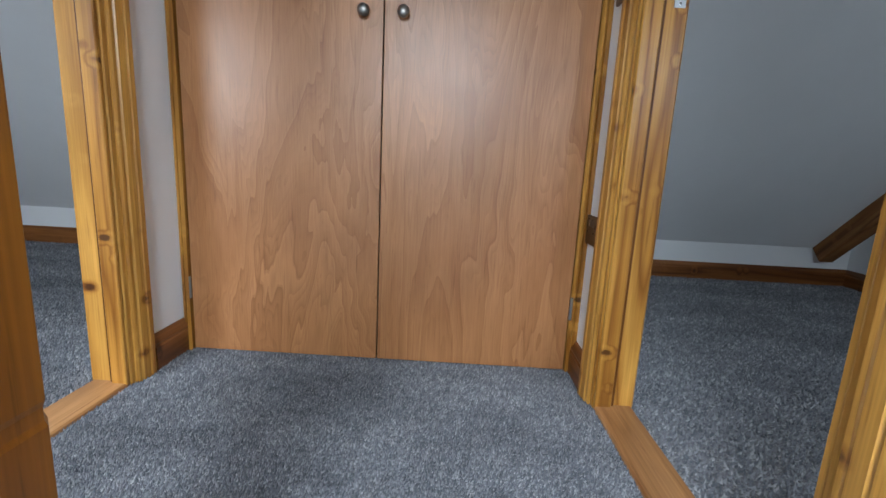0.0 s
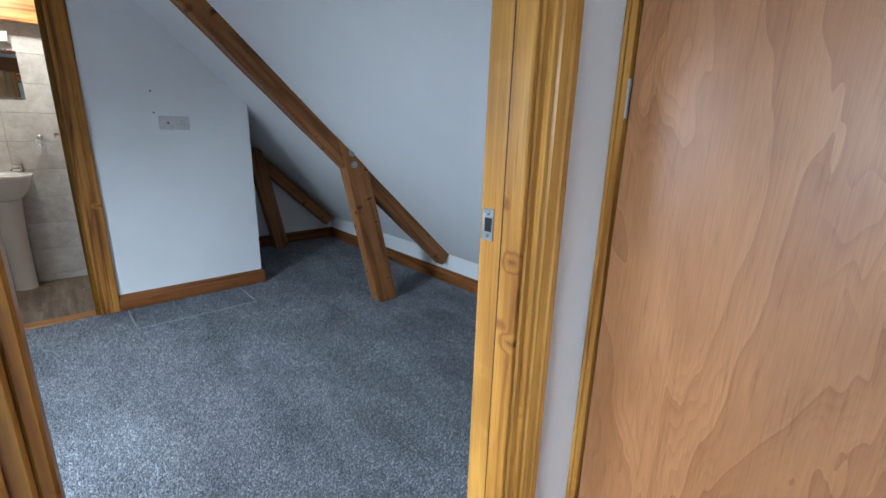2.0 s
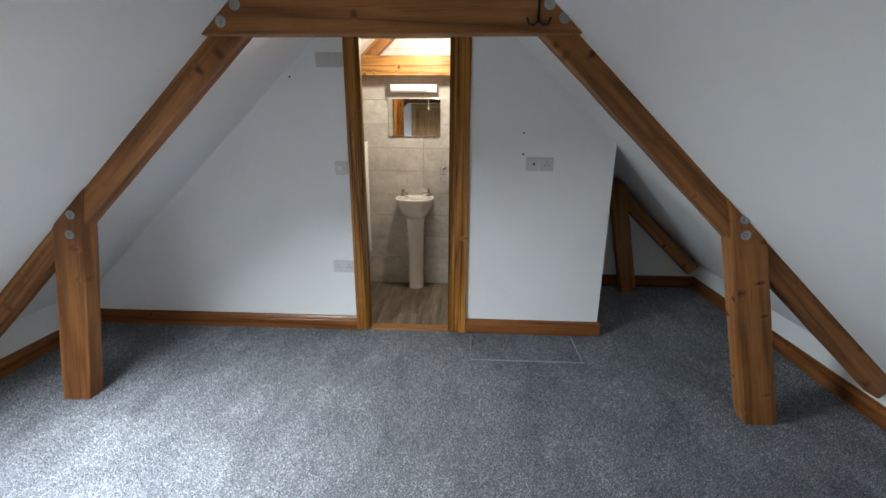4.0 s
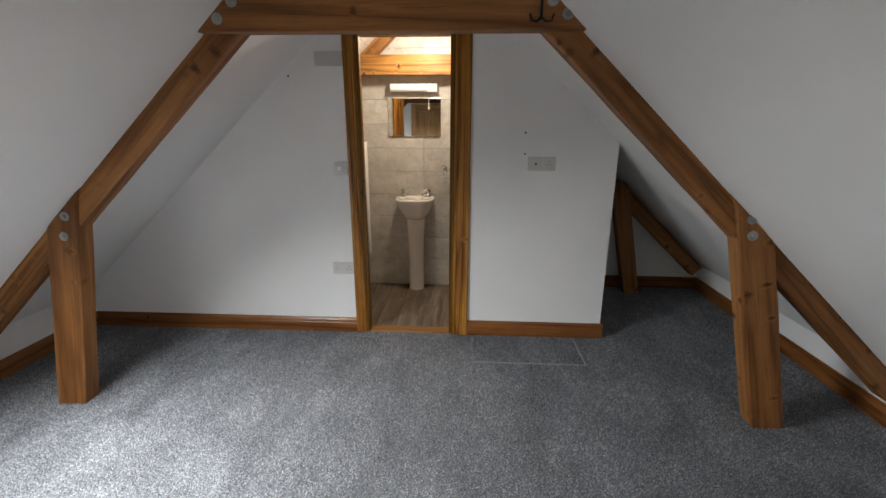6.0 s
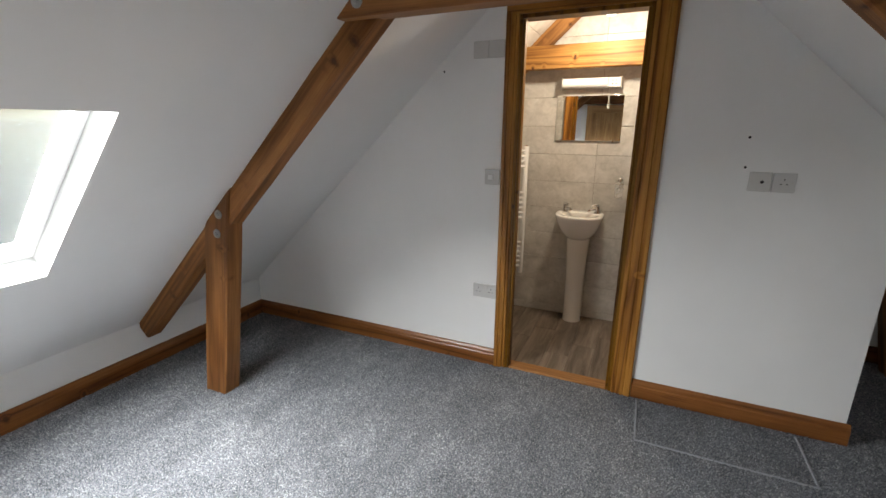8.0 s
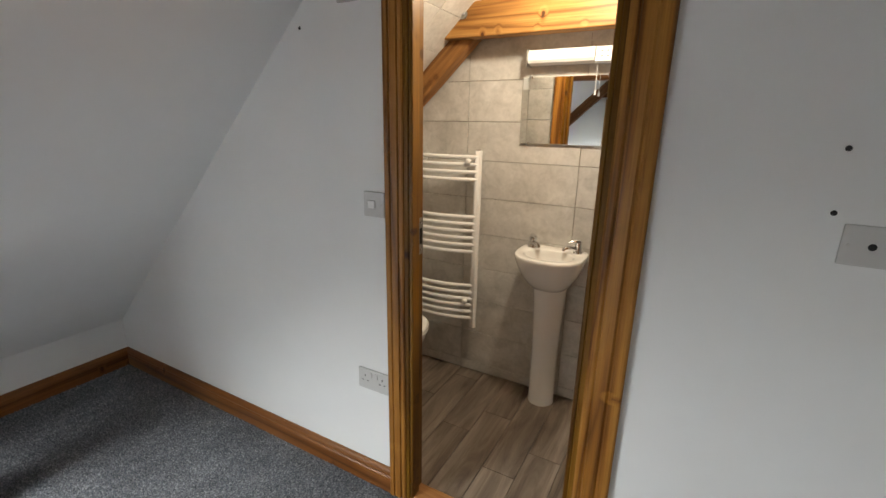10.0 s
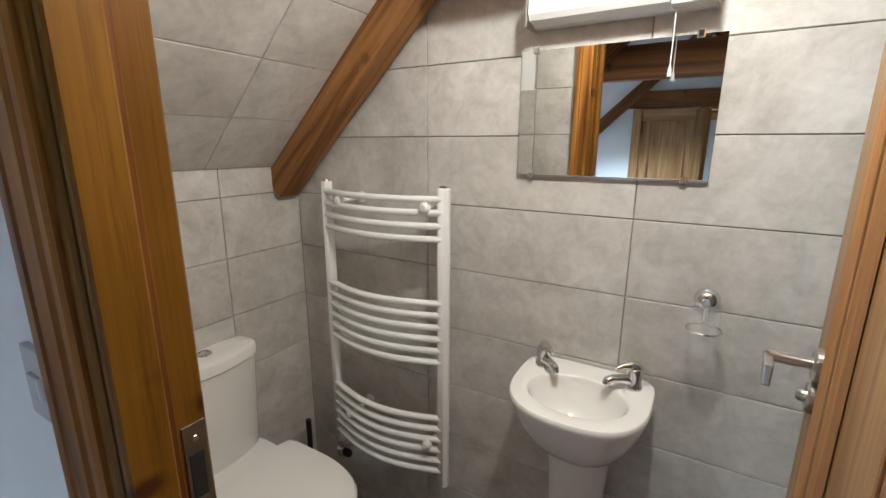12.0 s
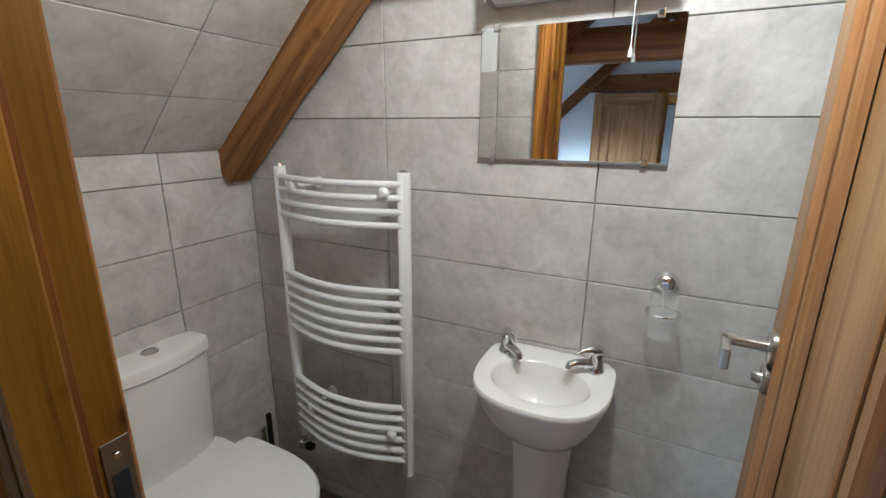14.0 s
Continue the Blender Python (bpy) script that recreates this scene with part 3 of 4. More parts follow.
def truss(name, x, label, south=True, north=True, mat=None, group="roof trusses", collar_z=(1.82, 2.02), reach=None, drop=0.041, deep=0.073, ends=(3.0, -1.84), timber=None):
    """A bolted timber truss at x: rafters under the slopes, a collar, and raking posts on the face turned to +x."""
    mat = mat or BEAM
    t = thing(name, (x, RIDGE_Y, 0), label, "roof truss", group)
    front = x + 0.045
    u = Vector((0, 1, 0))
    for s in ((1,) if north else ()) + ((-1,) if south else ()):
        end = ends[0] if s > 0 else ends[1]
        if reach is not None and s < 0:
            end = reach
        foot = Vector((x, end, roof_z(end) - drop))
        apex = Vector((x, RIDGE_Y, RIDGE_Z - drop))
        rough_timber("rafter", rect(-0.045, 0.045, -deep, deep, 0.006), foot, apex, (1, 0, 0), timber or BEAM, t)
    if collar_z:
        z0, z1 = collar_z
        d0, d1 = (RIDGE_Z - z0) / PITCH, (RIDGE_Z - z1) / PITCH
        bm = bmesh.new()
        dd, h = -0.008, z1 - z0
        add_prism(bm, [(0, 0), (0.08, 0), (0.08, -h), (0, -h)], 0, 2 * (d0 - dd))
        for v in bm.verts:
            k = -v.co.y / h * (d0 - d1)
            v.co.z = k if v.co.z < 0.5 else 2 * (d0 - dd) - k
        bmesh.ops.bevel(bm, geom=bm.edges[:], offset=0.004, segments=1, affect="EDGES")
        a = Vector((front - 0.03, RIDGE_Y - d0 + dd, z0))
        m = axis_frame(a, a + Vector((0, 1, 0)), (1, 0, 0))
        part("collar", bm, mat, t, "", m)
    return t, front


def bolt(parent, x, y, z):
    """A domed nut on a toothed washer, facing +x."""
    m = Matrix.Translation((x, y, z)) @ pose(0, 0, 0, 0, 90, 0)
    b = part("bolt", lathe([(0, 0.016), (0.008, 0.015), (0.011, 0.011), (0.011, 0.005), (0.022, 0.004), (0.023, 0)], 16), ZINC, parent, "galvanised bolt and washer", m, True)
    return b


def raking_post(t, x, top, foot, width):
    """A post that leans, from its foot (y on the floor) to its top (y, z), cut to the slope."""
    p0, p1 = Vector((x, foot, 0)), Vector((x, top[0], top[1]))
    ob = rough_timber("post", rect(-0.055, 0.045, -width / 2, width / 2, 0.006), p0, p1, (1, 0, 0), BEAM, t)
    inv = axis_frame(p0, p1, (1, 0, 0))
    back = inv.inverted()
    for v in ob.data.vertices:
        w = inv @ v.co
        if w.z < 0.2 and v.co.z < 0.005:
            w.z = 0.0
        w.z = min(w.z, roof_z(w.y) - 0.004)
        v.co = back @ w
    return ob


main, front = truss("roof_truss", -2.715, "brown stained timber roof truss with bolted collar and raking posts")
raking_post(main, -2.698, (2.095, 1.30), 2.412, 0.154)
raking_post(main, -2.698, (-0.986, 1.28), -1.222, 0.154)
for y, z in ((2.150, 0.992), (2.135, 1.066), (-1.034, 0.937), (-1.008, 1.035), (1.270, 1.876), (1.208, 1.925), (-0.134, 1.868), (-0.067, 1.931)):
    bolt(main, -2.652 if z < 1.5 else -2.620, y, z)
guest, gf = truss("roof_truss", 2.60, "brown stained timber roof truss in the other room")
side, sf = truss("roof_truss", -4.53, "stained timber truss through the recess and shower room", collar_z=(1.835, 1.985), reach=-0.672, mat=PALE_BEAM, drop=0.107, deep=0.055, ends=(2.93, -1.84), timber=RAFTER)
raking_post(side, -4.5, (2.160, 1.05), 2.378, 0.13)
lobby_truss, lf = truss("roof_truss", LOBBY_L - WALL - 0.06, "dark stained timber truss standing against the partition", collar_z=(1.79, 1.95))
for y, z in ((-0.047, 1.936), (-0.121, 1.889)):
    bolt(side, sf + 0.05, y, z)

# ---- rooflights ----


def rooflight(x0, x1, y0, y1):
    """A pine-framed rooflight set in the opening of the south slope."""
    t = thing("rooflight", slope_point((x0 + x1) / 2, (y0 + y1) / 2, 0.1), "white framed rooflight in the sloping ceiling", "rooflight", "rooflights")
    c = math.cos(SLOPE)
    n = Vector((0, -math.sin(SLOPE), c))
    d = Vector((0, -c, -math.sin(SLOPE)))
    m = Matrix.Translation((0, RIDGE_Y, RIDGE_Z)) @ Matrix((Vector((-1, 0, 0)), d, n)).transposed().to_4x4()
    a, b = (RIDGE_Y - y1) / c, (RIDGE_Y - y0) / c
    w = 0.045
    for q in ((-x1, -x0, a, a + w), (-x1, -x0, b - w, b), (-x1, -x1 + w, a + w, b - w), (-x0 - w, -x0, a + w, b - w)):
        part("frame", box(*q, 0.095, 0.15, bevel=0.004), ENAMEL, t, "", m)
    g = part("pane", box(-x1 + w, -x0 - w, a + w, b - w, 0.12, 0.126), GLASS, t, "clear glass pane", m)
    g.visible_shadow = False


# the last of these is made up, to go with the other room's fill
for r in (ROOM_LIGHT, STAIR_LIGHT, GUEST_FILL_LIGHT):
    rooflight(*r)

# ---- lobby ----
CUP_Y, CUP_TOP = 1.525, 1.57
cup = thing("cupboard", (0.02, 1.75, 0), "built-in cupboard with two red-brown veneered doors, closed", "cupboard")
for x0, x1, k in ((-0.586, 0.0175, -1), (0.0215, 0.632, 1)):
    leaf = part("door", box(-(x1 - x0) / 2, (x1 - x0) / 2, 0, 0.019, 0, CUP_TOP - 0.008, bevel=0.0015), VENEER, cup, "", Matrix.Translation(((x0 + x1) / 2, CUP_Y, 0.006)))
    kx = 0.0195 + k * 0.057
    km = Matrix.Translation((kx, CUP_Y, 1.063)) @ pose(0, 0, 0, 90)
    knob = part("knob", lathe([(0, 0.030), (0.007, 0.0295), (0.014, 0.026), (0.0175, 0.020), (0.016, 0.014), (0.009, 0.010), (0.007, 0.006), (0.012, 0.003), (0.013, 0)], 24), PEWTER, leaf, "dark pewter knob", km, True)
    hx = x0 - 0.0045 if k < 0 else x1 + 0.0045
    for z in (0.215, 1.30):
        h = part("hinge", tube([(hx, CUP_Y - 0.005, z - 0.036), (hx, CUP_Y - 0.005, z + 0.036)], 0.005, 10), ZINC, leaf, "steel butt hinge")
for x0, x1 in ((LOBBY_L + 0.001, -0.590), (0.636, LOBBY_R - 0.001)):
    w = x1 - x0
    length("frame", [(0, 0), (w, 0), (w, 0.030), (w - 0.006, 0.036), (w * 0.6, 0.036), (w * 0.5, 0.030), (w * 0.4, 0.040), (0, 0.040)], (x1, CUP_Y + 0.03, 0), (x1, CUP_Y + 0.03, CUP_TOP + 0.05), (-1, 0, 0), PINE, cup)
part("frame_head", box(-0.59, 0.636, CUP_Y - 0.006, CUP_Y + 0.03, CUP_TOP, CUP_TOP + 0.05, bevel=0.003), PINE, cup)
# added near-black sheet: the shade inside, as it shows through the door gaps
part("dark_backing", box(LOBBY_L + 0.002, LOBBY_R - 0.002, CUP_Y + 0.06, CUP_Y + 0.08, 0, CUP_TOP), DARK, cup)
setting("wall_cupboard_head", box(LOBBY_L, LOBBY_R, CUP_Y, CUP_Y + 0.05, CUP_TOP + 0.05, 1.70), PLASTER, "white wall over the cupboard", "wall")

newel = thing("newel_post", (-0.070, 0.405, -0.38), "smooth varnished orange pine newel post beside the stairs", "newel post")
P = rect(-0.045, 0.045, -0.045, 0.045, 0.010)
rings = [[(x * k, y * k, z) for x, y in P] for k, z in ((1, -0.38), (1, 0.45), (0.97, 0.455), (0.97, 0.465), (1, 0.47), (1, 0.875), (0.97, 0.90), (0.86, 0.917), (0.6, 0.926))]
part("shaft", loft(rings), wood("newel_pine", (0.185, 0.062, 0.007), (0.225, 0.080, 0.010), (0.255, 0.095, 0.013), 0.30, 0, 0.25, 0.5), newel, "", Matrix.Translation((-0.070, 0.405, 0)))


def plate(name, m, wide, tall, mat, label, category, group=""):
    """A bevelled wall plate, its back at the local z = 0 plane, with its two screws."""
    t = thing(name, m.translation, label, category, group)
    face = part("face_plate", box(-wide / 2, wide / 2, -tall / 2, tall / 2, 0, 0.009, bevel=0.003), mat, t, "", m)
    for s in (-1, 1):
        part("screw", lathe([(0, 0.0012), (0.003, 0.001), (0.0035, 0)], 10), STEEL, face, "", m @ Matrix.Translation((s * (wide / 2 - 0.013), 0, 0.0088)))
    return t, face


def socket_holes(face, m, cx):
    for x, y, w, h in ((0, 0.014, 0.004, 0.008), (-0.011, -0.006, 0.007, 0.004), (0.011, -0.006, 0.007, 0.004)):
        part("socket_hole", box(cx + x - w / 2, cx + x + w / 2, y - h / 2, y + h / 2, 0.0088, 0.0096), DARK, face, "", m)


def rocker(face, m, cx, cy=0.0, mat=None):
    part("rocker", box(cx - 0.006, cx + 0.006, cy - 0.011, cy + 0.011, 0.006, 0.0125, bevel=0.002), mat or PLASTIC, face, "", m)


def on_wall(x, y, z, normal):
    """A pose on a wall: local z out of it, local y up."""
    return axis_frame((x, y, z), (x + normal[0], y + normal[1], z), Vector((0, 0, 1)).cross(Vector((normal[0], normal[1], 0))))


def double_socket(x, y, z, normal, mat, label):
    m = on_wall(x, y, z, normal)
    t, face = plate("double_socket", m, 0.146, 0.086, mat, label, "socket")
    for s in (-1, 1):
        socket_holes(face, m, s * 0.040)
        rocker(face, m, s * 0.013, 0.022, mat)


def single(name, x, y, z, normal, what, label, category):
    m = on_wall(x, y, z, normal)
    t, face = plate(name, m, 0.086, 0.086, SATIN, label, category)
    if what == "socket":
        socket_holes(face, m, 0)
    elif what == "switch":
        part("rocker", box(-0.024, 0.006, -0.014, 0.014, 0.006, 0.0135, bevel=0.003), ENAMEL, face, "white rocker", m)
    elif what == "blank":
        part("module", box(-0.012, 0.012, -0.012, 0.012, 0.006, 0.0102, bevel=0.001), SATIN, face, "", m)
    else:
        part("outlet", lathe([(0, 0.001), (0.006, 0.003), (0.0075, 0)], 14), DARK, face, "", m @ Matrix.Translation((0.008, 0, 0.009)))


E = (1, 0)
double_socket(END_X, 0.039, 0.487, E, SATIN, "satin grey double power socket on the wall")
single("light_switch", END_X, 0.062, 1.176, E, "switch", "satin grey single light switch beside the door", "light switch")
single("blank_outlet", END_X, -0.022, 1.846, E, "blank", "satin grey square outlet plate high on the wall", "outlet")
single("blank_outlet", END_X, 0.066, 1.846, E, "blank", "satin grey square outlet plate high on the wall", "outlet")
single("aerial_outlet", END_X, 1.322, 1.216, E, "outlet", "satin grey square aerial outlet plate", "outlet")
single("power_socket", END_X, 1.412, 1.216, E, "socket", "satin grey single power socket", "socket")
double_socket(LOBBY_R, 1.475, 0.475, (-1, 0), BRONZE, "bronze double power socket in the lobby")
m = on_wall(LOBBY_R, 1.435, 1.13, (-1, 0))
t, face = plate("light_switch", m, 0.086, 0.086, BRONZE, "bronze light switch plate in the lobby", "light switch")
rocker(face, m, 0, 0, BRONZE)
for y, z in ((-0.24, 1.746), (1.255, 1.41), (1.258, 1.278)):
    s = thing("wall_plug", (END_X, y, z), "dark empty screw hole in the white wall", "screw hole")
    part("plug", lathe([(0, 0.003), (0.004, 0.002), (0.006, 0)], 12), BLACK, s, "", on_wall(END_X, y, z, E))

hook = thing("coat_hook", (-2.62, 1.17, 1.86), "black iron coat hook on the truss collar", "hook")
part("stem", tube([(-2.612, 1.165, 1.96), (-2.612, 1.165, 1.86)], 0.006), BLACK, hook)
for s in (-1, 1):
    part("prong", tube([(-2.612, 1.165, 1.862), (-2.602, 1.165 + s * 0.018, 1.845), (-2.598, 1.165 + s * 0.038, 1.848), (-2.596, 1.165 + s * 0.046, 1.872)], 0.005), BLACK, hook)

hook = thing("coat_hook", (-0.84, 1.48, 1.57), "black iron coat hook near the partition", "hook")
part("stem", tube([(-0.836, 1.482, 1.65), (-0.836, 1.482, 1.563)], 0.006), BLACK, hook)
part("prong", tube([(-0.836, 1.482, 1.566), (-0.846, 1.480, 1.548), (-0.868, 1.477, 1.541), (-0.888, 1.474, 1.550), (-0.894, 1.473, 1.573)], 0.0055), BLACK, hook)


def panelled_door(name, m, wide, tall, mat, label, lever_side=1):
    """A leaf in its own space: hinge edge at x = 0, free edge at x = wide, face towards +y at y = 0; three tall panels with raised beads."""
    t = thing(name, m.translation, label, "door", kind="structure")
    th, st, rail = 0.035, 0.085, 0.11
    part("core", box(st * 0.5, wide - st * 0.5, -th + 0.012, -0.012, rail * 0.5, tall - rail * 0.5), mat, t, "", m)
    for x0, x1 in ((0, st), (wide - st, wide)):
        length("stile", rect(x0, x1, -th, 0), (0, 0, 0), (0, 0, tall), (1, 0, 0), mat, t).matrix_basis = m
    for z0, z1 in ((0, rail * 1.4), (tall - rail, tall)):
        mm = m @ axis_frame((st, 0, z0), (wide - st, 0, z0), (0, 0, 1))
        bm = bmesh.new()
        add_prism(bm, rect(0, z1 - z0, 0, th), 0, wide - 2 * st)
        part("rail", bm, mat, t, "", mm)
    cuts = (st + 0.075, wide - st - 0.075)
    for x in cuts:
        part("muntin", box(-0.013, 0.013, -th, 0, rail * 1.4, tall - rail, bevel=0.002), mat, t, "", m @ Matrix.Translation((x, 0, 0)))
    for x0, x1 in ((st, cuts[0] - 0.013), (cuts[0] + 0.013, cuts[1] - 0.013), (cuts[1] + 0.013, wide - st)):
        for x, s in ((x0, 1), (x1, -1)):
            pts = [(0, 0), (s * 0.014, -0.010), (s * 0.010, -0.002), (s * 0.004, 0.003), (0, 0.002)]
            bm = bmesh.new()
            add_prism(bm, pts, rail * 1.4, tall - rail)
            # beads take the pale sill wood: their highlight is put into the colour
            part("bead", bm, SILL, t, "bead moulding, coloured pale for its highlight", m @ Matrix.Translation((x, 0, 0)))
    return t


def lever_handle(door, m, x, z, to_hinge=-1):
    """A round-rose lever with a thumb-turn below, in the leaf's space."""
    r = part("rose", lathe([(0, 0.010), (0.020, 0.010), (0.0255, 0.007), (0.0255, 0)], 24), STEEL, door, "brushed steel rose", m @ Matrix.Translation((x, 0, z)) @ pose(0, 0, 0, -90))
    part("spindle", tube([(0, 0.0, 0), (0, 0.058, 0), (to_hinge * 0.004, 0.064, 0)], 0.0085, 14), STEEL, r, "", m @ Matrix.Translation((x, 0, z)), True)
    part("lever", box(min(0, to_hinge * 0.05), max(0, to_hinge * 0.05), 0.056, 0.068, -0.030, 0.004, bevel=0.003), STEEL, r, "flat brushed steel lever", m @ Matrix.Translation((x, 0, z)))
    q = part("lock_rose", lathe([(0, 0.010), (0.020, 0.010), (0.0235, 0.007), (0.0235, 0)], 24), STEEL, door, "", m @ Matrix.Translation((x, 0, z - 0.052)) @ pose(0, 0, 0, -90))
    part("coin_slot", lathe([(0, 0.022), (0.006, 0.021), (0.009, 0.016), (0.010, 0)], 16), STEEL, q, "", m @ Matrix.Translation((x, 0, z - 0.052)) @ pose(0, 0, 0, -90))


# bedroom door, swung right round against the partition
bd = panelled_door("door_1", Matrix.Translation((LOBBY_L - WALL - 0.035, 0.59, 0.012)) @ pose(0, 0, 0, 0, 0, -90), 0.64, 1.76, OAK, "oak-veneered panelled door, open flat against the wall")
# shower room door, swung into the shower room
leaf_pose = Matrix.Translation((END_X - END_T - 0.012, 0.790, 0.012)) @ pose(0, 0, 0, 0, 0, 175.3)
sd = panelled_door("door_3", leaf_pose, 0.585, 1.96, OAK, "pale oak panelled door, standing open into the shower room")
lever_handle(sd, leaf_pose, 0.528, 1.112)
for z in (0.25, 1.05, 1.75):
    part("hinge", box(END_X - 0.083, END_X - 0.052, 0.7865, 0.7915, z - 0.05, z + 0.05, bevel=0.001), STEEL, sd, "steel butt hinge")

# ---- shower room ----
BATH_S = -0.660
setting("floor_shower", box(RECESS_X, END_X - 0.02, BATH_S - 0.05, 1.745, -0.2, -0.008), GROUT, "grouted bed of the shower room floor", "floor")
setting("wall_shower_back", box(RECESS_X - 0.01, BATH_X - 0.006, BATH_S, 1.745, 0, roof_z(BATH_S) - 0.05), GROUT, "grouted bed of the tiled wall", "wall")
gable_wall("wall_shower_gable", RECESS_X - 0.005, BATH_X - 0.006, BATH_S - 0.04, 1.745, None, "grouted bed of the tiled gable wall", GROUT, low=1.3)
setting("wall_shower_side", box(RECESS_X, END_X - END_T, BATH_S - 0.10, BATH_S - 0.006, 0, 1.372), GROUT, "grouted bed of the tiled knee wall", "wall")
setting("wall_shower_front", box(END_X - END_T - 0.006, END_X - END_T - 0.001, BATH_S, DOOR_B[0] - 0.06, 0, 1.36), GROUT, "grouted bed of the tiled wall beside the door", "wall")

bm = bmesh.new()
add_prism(bm, [(BATH_S - 0.02, roof_z(BATH_S) - 0.070), (RIDGE_Y, RIDGE_Z - 0.052), (RIDGE_Y, RIDGE_Z + 0.02), (BATH_S - 0.02, roof_z(BATH_S))], 0, END_X - END_T - BATH_X)
ob = part("ceiling_shower", bm, GROUT, None, "grouted bed of the tiled slope", Matrix.Translation((BATH_X, 0, 0)) @ Matrix(((0, 0, 1), (1, 0, 0), (0, 1, 0))).to_4x4())
tagged(ob, "", "ceiling", "", "structure")
seam = thing("floor_hatch", (-3.39, 1.31, 0), "cut line of a carpeted hatch in the floor", "floor hatch")
for x0, x1, y0, y1 in ((-3.213, -3.207, 0.95, 1.66), (-3.56, -3.21, 0.943, 0.952), (-3.56, -3.21, 1.655, 1.664)):
    part("seam", box(x0, x1, y0, y1, -0.002, 0.0078, bevel=0.002), CARPET_EDGE, seam)

# towel radiator: two uprights and three groups of bowed bars
rad = thing("towel_radiator", (-4.53, -0.225, 0.28), "white bowed ladder towel radiator with three groups of bars", "towel radiator")
RX, RY0, RY1, RZ0, RZ1 = -4.525, -0.437, 0.019, 0.322, 1.314
for y in (RY0, RY1):
    up = part("upright", loft([[(RX + px * k, y + py * k, z) for px, py in rect(-0.016, 0.016, -0.0195, 0.0195, 0.010)] for k, z in ((0.86, RZ0), (1, RZ0 + 0.003), (1, RZ1 - 0.003), (0.86, RZ1))]), ENAMEL, rad, "", None, True)
    part("end_cap", lathe([(0, 0.003), (0.005, 0.003), (0.006, 0.006), (0.0105, 0.006), (0.012, 0)], 16), CHROME, up, "chrome vent plug", Matrix.Translation((RX, y, RZ1)))
bars = [1.281 - 0.039 * i for i in range(4)] + [0.966 - 0.0388 * i for i in range(6)] + [0.575 - 0.0390 * i for i in range(6)]
arc = [(RX + 0.006 + 0.052 * math.sin(math.pi * i / 16), RY0 + (RY1 - RY0) * i / 16, 0) for i in range(17)]
bar_mesh = link_mesh("bar", tube(arc, 0.0105, 12), ENAMEL, True)
for z in bars:
    part("bar", bar_mesh, ENAMEL, rad, "", Matrix.Translation((0, 0, z)))
for y, z in ((-0.350, 1.259), (-0.022, 1.259), (-0.345, 0.487), (-0.018, 0.487)):
    b = part("bracket", lathe([(0, 0.126), (0.010, 0.124), (0.0165, 0.116), (0.0160, 0.108), (0.009, 0.104), (0.008, 0.006), (0.019, 0.005), (0.020, 0.0)], 18), ENAMEL, rad, "round white wall bracket", Matrix.Translation((BATH_X, y, z)) @ pose(0, 0, 0, 0, 90, 0), True)
valve = part("valve", lathe([(0, 0), (0.014, 0.001), (0.018, 0.006), (0.018, 0.034), (0.011, 0.038), (0.011, 0.052), (0.015, 0.053), (0.015, 0.066), (0, 0.067)], 18), CHROME, rad, "chrome radiator valve", Matrix.Translation((RX, RY0, 0.257)), True)
part("pipe", tube([(RX, RY0, 0.275), (RX - 0.03, RY0, 0.268), (BATH_X, RY0, 0.268)], 0.009), CHROME, valve, "", None, True)
part("wheel", lathe([(0, 0.030), (0.012, 0.030), (0.015, 0.026), (0.015, 0.004), (0, 0)], 18), BLACK, valve, "black valve wheel", Matrix.Translation((RX, RY0 + 0.014, 0.274)) @ pose(0, 0, 0, -90), True)

# basin on its pedestal
BY, BZ = 0.448, 0.845
basin = thing("pedestal_basin", (BATH_X + 0.15, BY, 0), "small white ceramic basin on a full pedestal", "basin")


def d_ring(w, depth, z, grow=0.0, n=40, wall=BATH_X + 0.001):
    """A D-shaped ring, flat along the wall, bowed in front."""
    pts = []
    for i in range(n):
        a = 2 * math.pi * i / n
        cx, sy = math.cos(a), math.sin(a)
        p = 2.6 if cx > 0 else 6.0
        r = (abs(cx) ** p + abs(sy) ** p) ** (-1 / p)
        mid = depth * 0.40
        x = mid + (cx * r) * ((depth - mid) if cx > 0 else mid)
        pts.append((wall + x, BY + sy * r * w / 2, z))
    return pts


def o_ring(cx, rx, ry, z, n=40):
    return [(cx + rx * math.cos(2 * math.pi * i / n), BY + ry * math.sin(2 * math.pi * i / n), z) for i in range(n)]


W, D = 0.334, 0.298
cx = BATH_X + 0.166
rings = [d_ring(w, d, BZ - z) for w, d, z in ((0.14, 0.160, 0.190), (0.175, 0.190, 0.178), (0.222, 0.222, 0.150), (0.268, 0.255, 0.110), (0.302, 0.278, 0.068), (0.324, 0.292, 0.032), (W, D, 0.014), (W, D, 0.006), (W - 0.005, D - 0.003, 0.0015), (W - 0.014, D - 0.008, 0))]
rings += [o_ring(cx, rx, ry, BZ - z) for rx, ry, z in ((0.096, 0.124, 0.0), (0.093, 0.121, 0.0015), (0.089, 0.117, 0.006), (0.085, 0.111, 0.025), (0.076, 0.098, 0.055), (0.058, 0.074, 0.085), (0.034, 0.040, 0.101), (0.016, 0.016, 0.106))]
bowl = part("bowl", loft(rings), CERAMIC, basin, "", None, True)
part("waste", lathe([(0, 0.002), (0.016, 0.003), (0.020, 0.001), (0.020, 0)], 20), CHROME, bowl, "chrome waste", Matrix.Translation((cx, BY, BZ - 0.105)))
